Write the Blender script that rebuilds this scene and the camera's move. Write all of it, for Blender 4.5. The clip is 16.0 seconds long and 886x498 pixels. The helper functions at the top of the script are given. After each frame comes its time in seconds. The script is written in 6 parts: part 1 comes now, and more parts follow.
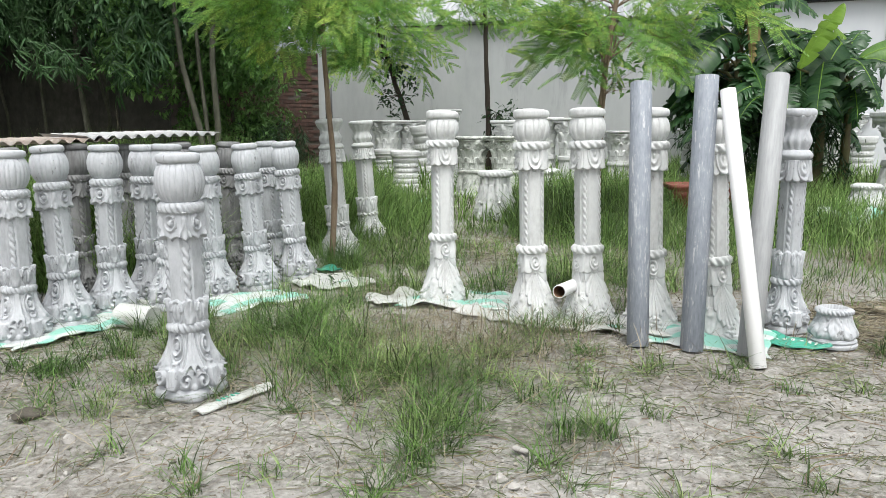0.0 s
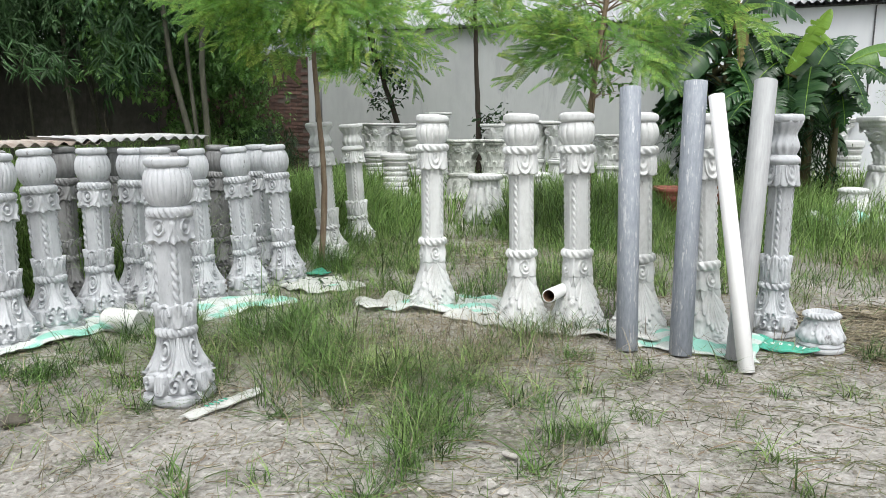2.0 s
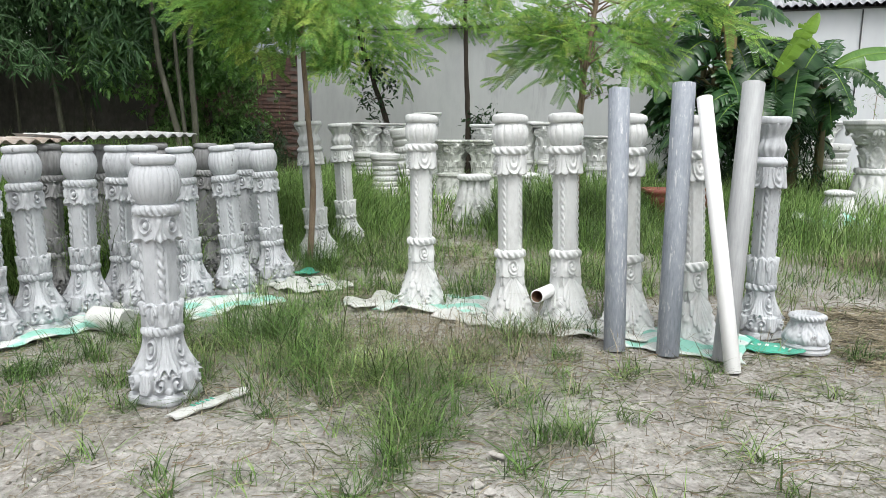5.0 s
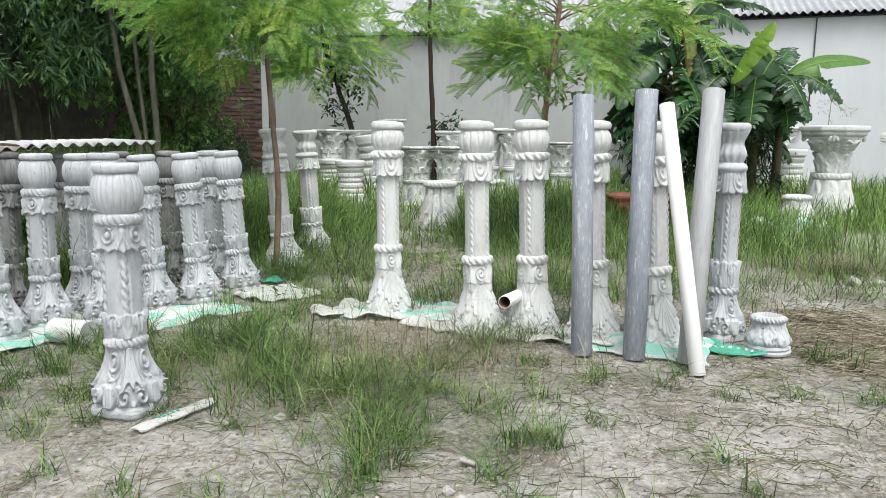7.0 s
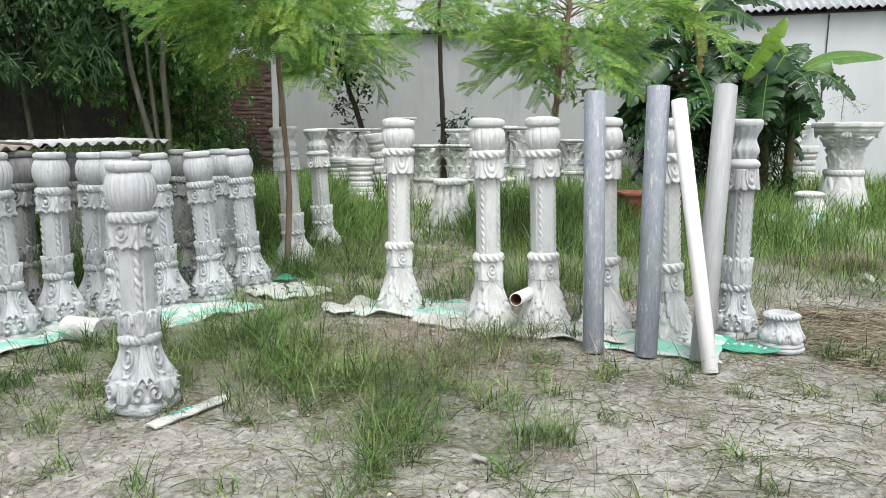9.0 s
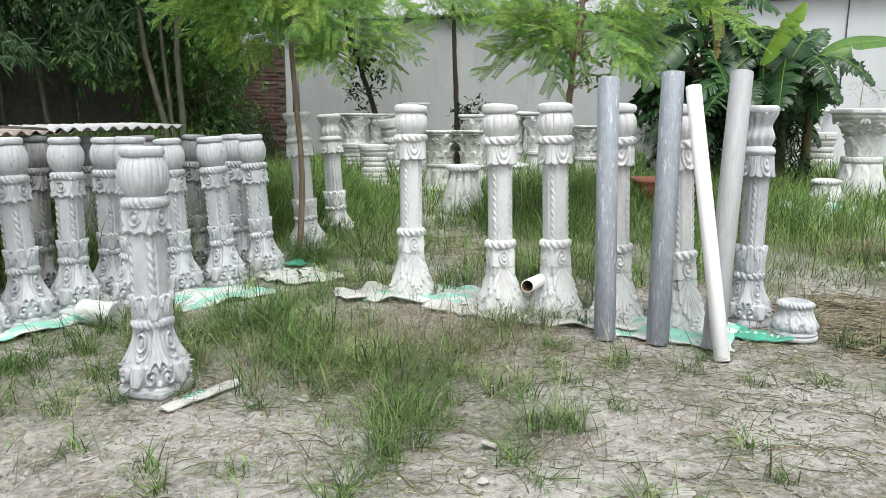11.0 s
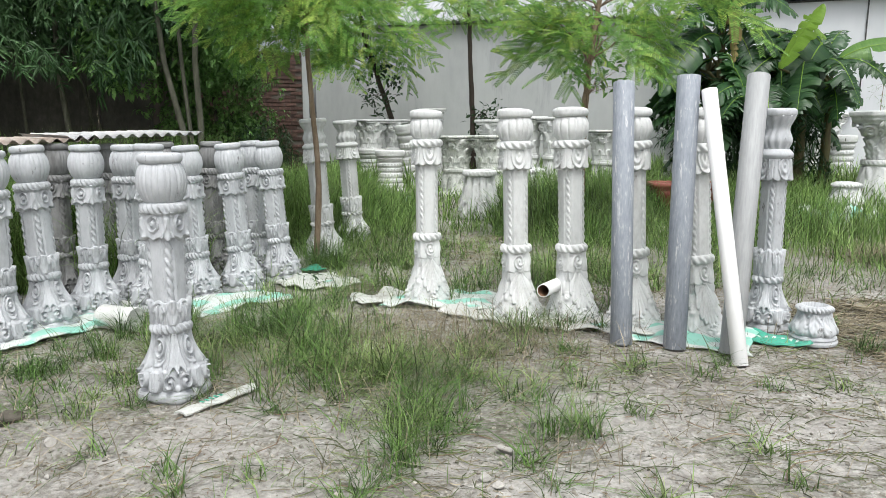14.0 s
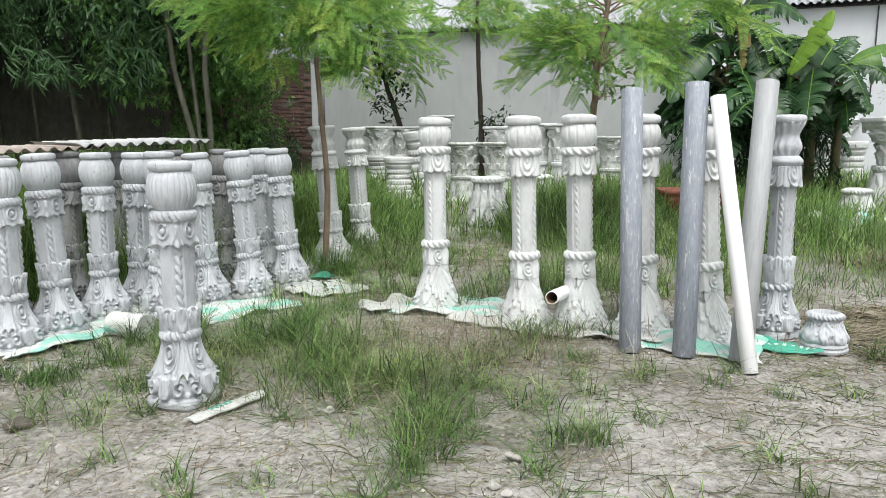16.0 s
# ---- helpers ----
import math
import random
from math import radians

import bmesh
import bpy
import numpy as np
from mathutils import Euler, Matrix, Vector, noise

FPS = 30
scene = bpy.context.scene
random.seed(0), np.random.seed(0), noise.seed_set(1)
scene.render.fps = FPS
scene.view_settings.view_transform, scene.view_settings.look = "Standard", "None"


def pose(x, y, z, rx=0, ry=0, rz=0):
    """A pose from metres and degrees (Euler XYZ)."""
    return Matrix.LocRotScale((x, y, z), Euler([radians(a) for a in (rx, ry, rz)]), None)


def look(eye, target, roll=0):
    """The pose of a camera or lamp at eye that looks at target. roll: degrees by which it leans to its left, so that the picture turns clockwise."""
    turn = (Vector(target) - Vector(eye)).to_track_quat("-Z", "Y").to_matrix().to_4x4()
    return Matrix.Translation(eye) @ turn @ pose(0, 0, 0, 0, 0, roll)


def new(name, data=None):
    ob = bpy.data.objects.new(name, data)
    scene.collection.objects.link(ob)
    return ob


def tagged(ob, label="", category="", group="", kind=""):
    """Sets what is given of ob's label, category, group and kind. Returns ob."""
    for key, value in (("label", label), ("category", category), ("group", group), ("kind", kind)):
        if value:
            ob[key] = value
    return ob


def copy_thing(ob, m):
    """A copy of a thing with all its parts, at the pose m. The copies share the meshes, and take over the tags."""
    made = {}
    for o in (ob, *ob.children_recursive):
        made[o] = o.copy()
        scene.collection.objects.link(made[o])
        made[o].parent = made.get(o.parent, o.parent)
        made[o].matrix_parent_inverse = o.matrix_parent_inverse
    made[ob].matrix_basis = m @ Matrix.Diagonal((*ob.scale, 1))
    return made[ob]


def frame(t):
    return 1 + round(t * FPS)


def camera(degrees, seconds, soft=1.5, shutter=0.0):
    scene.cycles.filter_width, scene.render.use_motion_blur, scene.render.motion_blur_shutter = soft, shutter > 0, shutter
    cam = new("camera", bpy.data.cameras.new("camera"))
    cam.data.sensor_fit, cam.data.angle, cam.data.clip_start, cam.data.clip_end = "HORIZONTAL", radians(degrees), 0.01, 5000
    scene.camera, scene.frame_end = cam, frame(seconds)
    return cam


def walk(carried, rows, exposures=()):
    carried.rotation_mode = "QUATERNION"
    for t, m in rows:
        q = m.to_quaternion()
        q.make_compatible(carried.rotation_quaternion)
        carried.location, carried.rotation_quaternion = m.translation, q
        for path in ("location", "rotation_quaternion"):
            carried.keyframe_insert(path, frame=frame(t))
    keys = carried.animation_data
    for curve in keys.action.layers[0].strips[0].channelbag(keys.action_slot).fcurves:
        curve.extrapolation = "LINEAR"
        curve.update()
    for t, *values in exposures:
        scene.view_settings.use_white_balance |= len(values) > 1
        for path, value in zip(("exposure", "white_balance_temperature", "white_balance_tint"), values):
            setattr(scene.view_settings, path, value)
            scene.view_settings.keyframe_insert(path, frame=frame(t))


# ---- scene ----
# the camera is held about chest high and turns, with a slight sway: seconds, x, y, z, yaw, pitch, roll
TURNS = [
    (0.0, -0.001, -0.001, 1.414, -0.007, -9.206, 0.033),
    (0.5, -0.003, -0.001, 1.414, 0.100, -9.467, 0.048),
    (1.0, 0.003, 0.001, 1.420, 0.176, -9.461, -0.027),
    (1.5, 0.004, -0.004, 1.427, -0.017, -9.322, -0.024),
    (2.0, 0.001, 0.003, 1.425, -0.744, -9.008, -0.138),
    (2.5, -0.001, -0.001, 1.415, -1.100, -8.465, -0.331),
    (3.0, -0.001, -0.004, 1.420, -1.099, -8.732, -0.626),
    (5.5, 0.011, 0.009, 1.422, -1.876, -8.985, -0.471),
    (6.0, 0.016, 0.003, 1.422, -3.506, -8.797, -0.607),
    (6.5, 0.005, 0.005, 1.428, -3.940, -8.658, -0.430),
    (7.0, -0.006, 0.005, 1.425, -4.153, -8.477, -0.420),
    (7.5, -0.011, 0.001, 1.415, -4.221, -7.983, -0.294),
    (8.0, -0.019, 0.005, 1.419, -4.098, -7.910, -0.276),
    (10.5, -0.007, 0.004, 1.418, -2.497, -9.883, -0.230),
    (11.0, -0.003, 0.006, 1.421, -2.380, -9.687, -0.332),
    (11.5, -0.001, -0.001, 1.419, -1.875, -9.320, -0.235),
    (12.0, -0.007, -0.006, 1.421, -0.951, -9.211, -0.246),
    (12.5, -0.003, -0.002, 1.421, -0.796, -9.373, -0.414),
    (13.0, -0.000, -0.000, 1.420, -1.170, -9.338, -0.103),
    (13.5, 0.002, 0.000, 1.420, -1.482, -9.269, 0.041),
    (14.0, 0.004, -0.004, 1.418, -1.163, -9.273, 0.057),
    (14.5, 0.002, -0.005, 1.415, -1.347, -9.283, 0.101),
    (15.0, 0.010, -0.006, 1.424, -1.206, -9.242, 0.145),
    (15.5, 0.006, -0.006, 1.421, -0.941, -8.801, 0.134),
    (16.0, 0.005, -0.008, 1.423, -0.524, -8.782, 0.180)]
cam = camera(60.9, 16.0, soft=0.5)
walk(cam, [(t, pose(x, y, z, 90 + p, r, w)) for t, x, y, z, w, p, r in TURNS],
     exposures=[(0.0, 0.155, 6350, 9), (16.0, 0.155, 6350, 9)])

# ---- light: bright overcast day ----
world = bpy.data.worlds.new("sky")
scene.world = world
world.use_nodes = True
wn = world.node_tree
sky = wn.nodes.new("ShaderNodeTexSky")
sky.sky_type, sky.sun_disc = "NISHITA", False
sky.sun_elevation, sky.sun_rotation = radians(62), radians(172)
sky.air_density, sky.dust_density, sky.ozone_density = 1.0, 6.0, 1.0
pale = wn.nodes.new("ShaderNodeHueSaturation")
pale.inputs["Saturation"].default_value, pale.inputs["Value"].default_value = 0.25, 1.3
wn.links.new(sky.outputs[0], pale.inputs["Color"])
wn.links.new(pale.outputs[0], wn.nodes["Background"].inputs["Color"])
wn.nodes["Background"].inputs["Strength"].default_value = 0.15
sun_data = bpy.data.lights.new("sun", "SUN")
sun_data.energy, sun_data.angle, sun_data.color = 1.4, radians(24), (1.0, 0.985, 0.95)
sun = new("sun", sun_data)
sun.matrix_world = look((1.5, -10, 21), (0, 0, 0))

rng = np.random.default_rng(7)


# ---- materials ----
def material(name, colours, scale=6.0, fine=60.0, rough=0.8, bump=0.25, dist=0.01, metallic=0.0, spec=0.3, mixed=0.35,
             stretch=(1, 1, 1), spread=0.0, island=False, translucent=0.0):
    """Colour from a broad noise through a ramp, broken by a fine one; each copy is shifted and varied a little."""
    m = bpy.data.materials.new(name)
    m.use_nodes = True
    n, l = m.node_tree.nodes, m.node_tree.links
    b = n["Principled BSDF"]
    co, info = n.new("ShaderNodeTexCoord"), n.new("ShaderNodeObjectInfo")
    mul = n.new("ShaderNodeMath"); mul.operation = "MULTIPLY"; mul.inputs[1].default_value = 37.0
    l.new(info.outputs["Random"], mul.inputs[0])
    mp = n.new("ShaderNodeMapping"); mp.inputs["Scale"].default_value = stretch
    add = n.new("ShaderNodeVectorMath"); add.operation = "ADD"
    l.new(co.outputs["Object"], add.inputs[0]); l.new(mul.outputs[0], add.inputs[1]); l.new(add.outputs[0], mp.inputs["Vector"])
    n1, n2 = n.new("ShaderNodeTexNoise"), n.new("ShaderNodeTexNoise")
    for node, sc, det in ((n1, scale, 5.0), (n2, fine, 4.0)):
        node.inputs["Scale"].default_value, node.inputs["Detail"].default_value = sc, det
        node.inputs["Roughness"].default_value = 0.62
        l.new(mp.outputs[0], node.inputs["Vector"])
    mixf = n.new("ShaderNodeMix"); mixf.data_type = "FLOAT"; mixf.inputs[0].default_value = mixed
    l.new(n1.outputs["Fac"], mixf.inputs[2]); l.new(n2.outputs["Fac"], mixf.inputs[3])
    src = mixf.outputs[0]
    ramp = n.new("ShaderNodeValToRGB")
    e = ramp.color_ramp.elements
    while len(e) < len(colours):
        e.new(0.5)
    for i, c in enumerate(colours):
        e[i].position = 0.3 + 0.4 * i / max(1, len(colours) - 1)
        e[i].color = (*c, 1)
    l.new(src, ramp.inputs["Fac"])
    out = ramp.outputs["Color"]
    if spread:
        hsv = n.new("ShaderNodeHueSaturation")
        mr = n.new("ShaderNodeMapRange")
        mr.inputs["To Min"].default_value, mr.inputs["To Max"].default_value = 1 - spread, 1 + spread
        if island:
            geo = n.new("ShaderNodeNewGeometry"); l.new(geo.outputs["Random Per Island"], mr.inputs["Value"])
        else:
            l.new(info.outputs["Random"], mr.inputs["Value"])
        l.new(mr.outputs[0], hsv.inputs["Value"]); l.new(out, hsv.inputs["Color"])
        out = hsv.outputs["Color"]
    l.new(out, b.inputs["Base Color"])
    b.inputs["Roughness"].default_value, b.inputs["Metallic"].default_value = rough, metallic
    b.inputs["Specular IOR Level"].default_value = spec
    if bump:
        bp = n.new("ShaderNodeBump")
        bp.inputs["Strength"].default_value, bp.inputs["Distance"].default_value = bump, dist
        l.new(n2.outputs["Fac"], bp.inputs["Height"]); l.new(bp.outputs[0], b.inputs["Normal"])
    if translucent:
        tr, mx = n.new("ShaderNodeBsdfTranslucent"), n.new("ShaderNodeMixShader")
        mx.inputs[0].default_value = translucent
        l.new(out, tr.inputs["Color"]); l.new(b.outputs[0], mx.inputs[1]); l.new(tr.outputs[0], mx.inputs[2])
        l.new(mx.outputs[0], n["Material Output"].inputs["Surface"])
    return m


CONCRETE = material("pale_cast_concrete", [(0.31, 0.32, 0.33), (0.45, 0.465, 0.48), (0.56, 0.575, 0.59)], 5, 45, 0.85, 0.2, 0.004, stretch=(1, 1, 0.5), spread=0.05)
WHITE_CAST = material("white_cast_concrete", [(0.44, 0.445, 0.435), (0.61, 0.62, 0.61), (0.71, 0.72, 0.71)], 5, 45, 0.85, 0.2, 0.004, stretch=(1, 1, 0.5), spread=0.04)
DIRTY_SHADED_CAST = material("grimy_shaded_cast_concrete", [(0.10, 0.10, 0.098), (0.21, 0.212, 0.21), (0.34, 0.345, 0.345)], 4, 30, 0.9, 0.3, 0.006, stretch=(1, 1, 0.4), spread=0.15)
OLD_CAST = material("weathered_cast_concrete", [(0.20, 0.22, 0.19), (0.52, 0.54, 0.50), (0.74, 0.75, 0.72)], 5, 30, 0.9, 0.3, 0.008, spread=0.08)
PIPE_GREY = material("scuffed_grey_plastic", [(0.17, 0.19, 0.22), (0.235, 0.258, 0.292), (0.29, 0.313, 0.345), (0.58, 0.59, 0.60)], 5, 34, 0.55, 0.15, 0.002, stretch=(2.2, 2.2, 0.45), mixed=0.6, spread=0.12)
PIPE_PALE = material("pale_grey_plastic", [(0.27, 0.278, 0.28), (0.35, 0.358, 0.36), (0.43, 0.438, 0.44)], 4, 26, 0.5, 0.08, 0.002, stretch=(3, 3, 0.35), mixed=0.5)
PIPE_WHITE = material("white_plastic", [(0.80, 0.80, 0.79), (0.86, 0.86, 0.85)], 3, 40, 0.35, 0.03, 0.001, spec=0.5)
CLAY_IN = material("muddy_pipe_lining", [(0.22, 0.13, 0.08), (0.36, 0.22, 0.13)], 8, 50, 0.8)
RED_CLAY = material("dull_red_plastic", [(0.11, 0.035, 0.025), (0.20, 0.060, 0.042), (0.27, 0.10, 0.07)], 5, 40, 0.6, 0.1, 0.003)
SOIL_DARK = material("potting_soil", [(0.05, 0.04, 0.03), (0.12, 0.09, 0.06)], 20, 90, 0.95, 0.6)
PLASTER = material("grey_cement_render", [(0.31, 0.325, 0.32), (0.38, 0.395, 0.39), (0.43, 0.445, 0.44)], 0.55, 6, 0.9, 0.12, 0.01, stretch=(1, 1, 0.35), mixed=0.25)
PLASTER_PALE = material("pale_painted_render", [(0.52, 0.54, 0.56), (0.60, 0.62, 0.64), (0.66, 0.67, 0.69)], 0.5, 6, 0.85, 0.1, 0.01, stretch=(1, 1, 0.3), mixed=0.2)
PLASTER_DARK = material("dark_weathered_render", [(0.035, 0.033, 0.03), (0.085, 0.08, 0.07), (0.15, 0.14, 0.125)], 1.1, 14, 0.95, 0.4, 0.02, stretch=(1, 1, 0.5))
BRICK = material("old_red_brick", [(0.03, 0.022, 0.02), (0.085, 0.05, 0.04), (0.16, 0.10, 0.08)], 9, 40, 0.92, 0.6, 0.01, spread=0.35)
MORTAR = material("dirty_mortar", [(0.07, 0.06, 0.05), (0.15, 0.13, 0.11)], 6, 50, 0.95, 0.4)
ROOF = material("grey_corrugated_iron", [(0.32, 0.33, 0.34), (0.42, 0.43, 0.44), (0.50, 0.51, 0.52)], 1.2, 10, 0.5, 0.1, 0.004, metallic=0.15, spec=0.4)
SHEET_OLD = material("rusty_corrugated_iron", [(0.20, 0.13, 0.09), (0.42, 0.36, 0.31), (0.60, 0.58, 0.55)], 2.5, 22, 0.6, 0.1, 0.004, metallic=0.25)
SHEET_PALE = material("zinc_corrugated_iron", [(0.45, 0.45, 0.45), (0.64, 0.64, 0.64), (0.72, 0.72, 0.72)], 2.5, 22, 0.45, 0.08, 0.004, metallic=0.3)
EAVE_SHADE_AND_CABLE = material("dark_eave_shade_and_cable", [(0.05, 0.05, 0.05), (0.09, 0.09, 0.09)], 3, 30, 0.8)
BARK = material("grey_brown_bark", [(0.10, 0.075, 0.05), (0.19, 0.14, 0.095), (0.27, 0.22, 0.16)], 9, 60, 0.95, 0.5, 0.01, stretch=(2, 2, 0.4))
BARK_DARK = material("dark_bark", [(0.03, 0.025, 0.02), (0.07, 0.055, 0.042)], 9, 60, 0.95, 0.5, 0.01, stretch=(2, 2, 0.4))
BARK_PALE = material("pale_bark", [(0.04, 0.042, 0.03), (0.09, 0.09, 0.066), (0.15, 0.148, 0.115)], 7, 50, 0.9, 0.4, 0.01, stretch=(2, 2, 0.5))
FEATHER = material("feathery_green_leaf", [(0.045, 0.135, 0.03), (0.165, 0.325, 0.06), (0.48, 0.55, 0.12)], 2.8, 9, 0.45, 0, spread=0.4, island=True, translucent=0.5)
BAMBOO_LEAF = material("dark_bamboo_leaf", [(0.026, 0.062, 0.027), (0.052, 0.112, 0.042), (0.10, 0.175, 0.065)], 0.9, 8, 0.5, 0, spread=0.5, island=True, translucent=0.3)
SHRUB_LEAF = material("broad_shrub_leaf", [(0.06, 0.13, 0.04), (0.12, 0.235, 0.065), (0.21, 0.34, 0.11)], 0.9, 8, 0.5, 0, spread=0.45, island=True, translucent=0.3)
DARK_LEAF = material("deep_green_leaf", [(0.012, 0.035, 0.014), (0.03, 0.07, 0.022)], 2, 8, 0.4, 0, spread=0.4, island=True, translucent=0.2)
# BANANA is darkened: part of the shading among the leaves is in its colour
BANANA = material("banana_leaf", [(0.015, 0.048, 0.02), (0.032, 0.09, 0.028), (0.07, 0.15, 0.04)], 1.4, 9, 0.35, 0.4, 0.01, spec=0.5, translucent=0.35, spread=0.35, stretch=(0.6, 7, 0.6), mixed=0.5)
BANANA_YOUNG = material("young_banana_leaf", [(0.16, 0.30, 0.03), (0.25, 0.42, 0.05)], 1.4, 9, 0.4, 0.4, 0.01, spec=0.5, translucent=0.45, stretch=(0.6, 7, 0.6), mixed=0.5)
BANANA_DRY = material("dry_banana_leaf", [(0.16, 0.12, 0.05), (0.30, 0.26, 0.10)], 4, 20, 0.85, 0.2, translucent=0.2)
BANANA_STEM = material("banana_stem", [(0.04, 0.045, 0.02), (0.09, 0.085, 0.035), (0.06, 0.04, 0.028)], 3, 20, 0.7, 0.2, stretch=(2, 2, 0.4))
GRASS = material("green_grass", [(0.06, 0.135, 0.03), (0.16, 0.265, 0.07), (0.36, 0.44, 0.19)], 2.2, 9, 0.5, 0, spread=0.75, island=True, translucent=0.45)
GRASS_NEAR = material("yard_grass", [(0.028, 0.068, 0.016), (0.095, 0.17, 0.042), (0.31, 0.37, 0.15)], 1.5, 9, 0.5, 0, spread=0.85, island=True, translucent=0.2)
STRAW = material("dry_grass_stem", [(0.10, 0.088, 0.058), (0.22, 0.19, 0.13), (0.40, 0.36, 0.26)], 2.5, 14, 0.85, 0, spread=0.5, island=True)
STONE = material("pale_rubble", [(0.33, 0.315, 0.29), (0.52, 0.50, 0.46)], 14, 70, 0.9, 0.5)
CLOD_PALE = material("earthy_rubble", [(0.24, 0.225, 0.20), (0.40, 0.38, 0.345)], 14, 70, 0.95, 0.5)
CLOD_MAT = material("dark_earth_clod", [(0.06, 0.055, 0.045), (0.14, 0.125, 0.10)], 14, 70, 0.95, 0.6)
INK = material("faded_green_print", [(0.05, 0.30, 0.20), (0.10, 0.42, 0.30)], 30, 90, 0.7, 0)
INK_WHITE = material("worn_white_print", [(0.55, 0.62, 0.57), (0.72, 0.76, 0.72)], 30, 90, 0.7, 0)


def stained(m, colour, scale, level, stretch, amount):
    """Small dark stains and casting flaws scattered over a material."""
    n, l = m.node_tree.nodes, m.node_tree.links
    b = n["Principled BSDF"]
    old = b.inputs["Base Color"].links[0].from_socket
    co, info = n.new("ShaderNodeTexCoord"), n.new("ShaderNodeObjectInfo")
    mul = n.new("ShaderNodeMath"); mul.operation = "MULTIPLY"; mul.inputs[1].default_value = 53.0
    add = n.new("ShaderNodeVectorMath"); add.operation = "ADD"
    mp, no, ra = n.new("ShaderNodeMapping"), n.new("ShaderNodeTexNoise"), n.new("ShaderNodeValToRGB")
    mp.inputs["Scale"].default_value = stretch
    no.inputs["Scale"].default_value, no.inputs["Detail"].default_value, no.inputs["Roughness"].default_value = scale, 5, 0.7
    l.new(info.outputs["Random"], mul.inputs[0]); l.new(co.outputs["Object"], add.inputs[0]); l.new(mul.outputs[0], add.inputs[1])
    l.new(add.outputs[0], mp.inputs["Vector"]); l.new(mp.outputs[0], no.inputs["Vector"]); l.new(no.outputs["Fac"], ra.inputs["Fac"])
    ra.color_ramp.elements[0].position, ra.color_ramp.elements[1].position = level, level + 0.06
    sc = n.new("ShaderNodeMath"); sc.operation = "MULTIPLY"; sc.inputs[1].default_value = amount
    mix = n.new("ShaderNodeMix"); mix.data_type = "RGBA"
    l.new(ra.outputs["Color"], sc.inputs[0]); l.new(sc.outputs[0], mix.inputs[0])
    l.new(old, mix.inputs[6]); mix.inputs[7].default_value = (*colour, 1)
    l.new(mix.outputs[2], b.inputs["Base Color"])


stained(CONCRETE, (0.13, 0.125, 0.12), 16, 0.63, (1, 1, 0.45), 0.75)
stained(CONCRETE, (0.10, 0.095, 0.09), 42, 0.655, (1, 1, 0.07), 0.7)
stained(WHITE_CAST, (0.14, 0.13, 0.12), 42, 0.67, (1, 1, 0.07), 0.6)
stained(WHITE_CAST, (0.22, 0.21, 0.19), 14, 0.65, (1, 1, 0.4), 0.6)
stained(OLD_CAST, (0.10, 0.12, 0.09), 6, 0.56, (1, 1, 0.5), 0.6)
stained(PIPE_GREY, (0.62, 0.62, 0.62), 20, 0.605, (2, 2, 0.35), 0.7)
stained(PIPE_PALE, (0.55, 0.56, 0.56), 22, 0.68, (2, 2, 0.3), 0.5)
stained(PLASTER, (0.27, 0.28, 0.275), 0.9, 0.58, (1.6, 1.6, 0.25), 0.45)


def sack_material(name, ground, ink, share):
    """Woven plastic: pale, with broken patches of faded green print, and dusted with soil."""
    m = material(name, ground, 4, 120, 0.55, 0.25, 0.002, spec=0.4)
    n, l = m.node_tree.nodes, m.node_tree.links
    b = n["Principled BSDF"]
    old = b.inputs["Base Color"].links[0].from_socket
    co, vo = n.new("ShaderNodeTexCoord"), n.new("ShaderNodeTexNoise")
    mp = n.new("ShaderNodeMapping"); mp.inputs["Scale"].default_value = (2.4, 4.5, 1)
    vo.inputs["Scale"].default_value, vo.inputs["Detail"].default_value = 1.0, 1.2
    l.new(co.outputs["Object"], mp.inputs["Vector"]); l.new(mp.outputs[0], vo.inputs["Vector"])
    ra = n.new("ShaderNodeValToRGB")
    ra.color_ramp.elements[0].position, ra.color_ramp.elements[1].position = share, share + 0.03
    mix = n.new("ShaderNodeMix"); mix.data_type = "RGBA"
    l.new(vo.outputs["Fac"], ra.inputs["Fac"]); l.new(ra.outputs["Color"], mix.inputs[0])
    l.new(old, mix.inputs[6]); mix.inputs[7].default_value = (*ink, 1)
    l.new(mix.outputs[2], b.inputs["Base Color"])
    return m


SACK = sack_material("white_woven_sack", [(0.34, 0.34, 0.31), (0.52, 0.53, 0.50), (0.64, 0.65, 0.62)], (0.30, 0.62, 0.53), 0.66)
SACK_MINT = sack_material("mint_printed_sack", [(0.40, 0.45, 0.41), (0.54, 0.58, 0.55), (0.63, 0.66, 0.63)], (0.27, 0.56, 0.46), 0.505)
SACK_GREEN = material("green_woven_sack", [(0.03, 0.25, 0.17), (0.06, 0.36, 0.25), (0.14, 0.45, 0.34)], 5, 120, 0.5, 0.25, 0.002, spec=0.4)


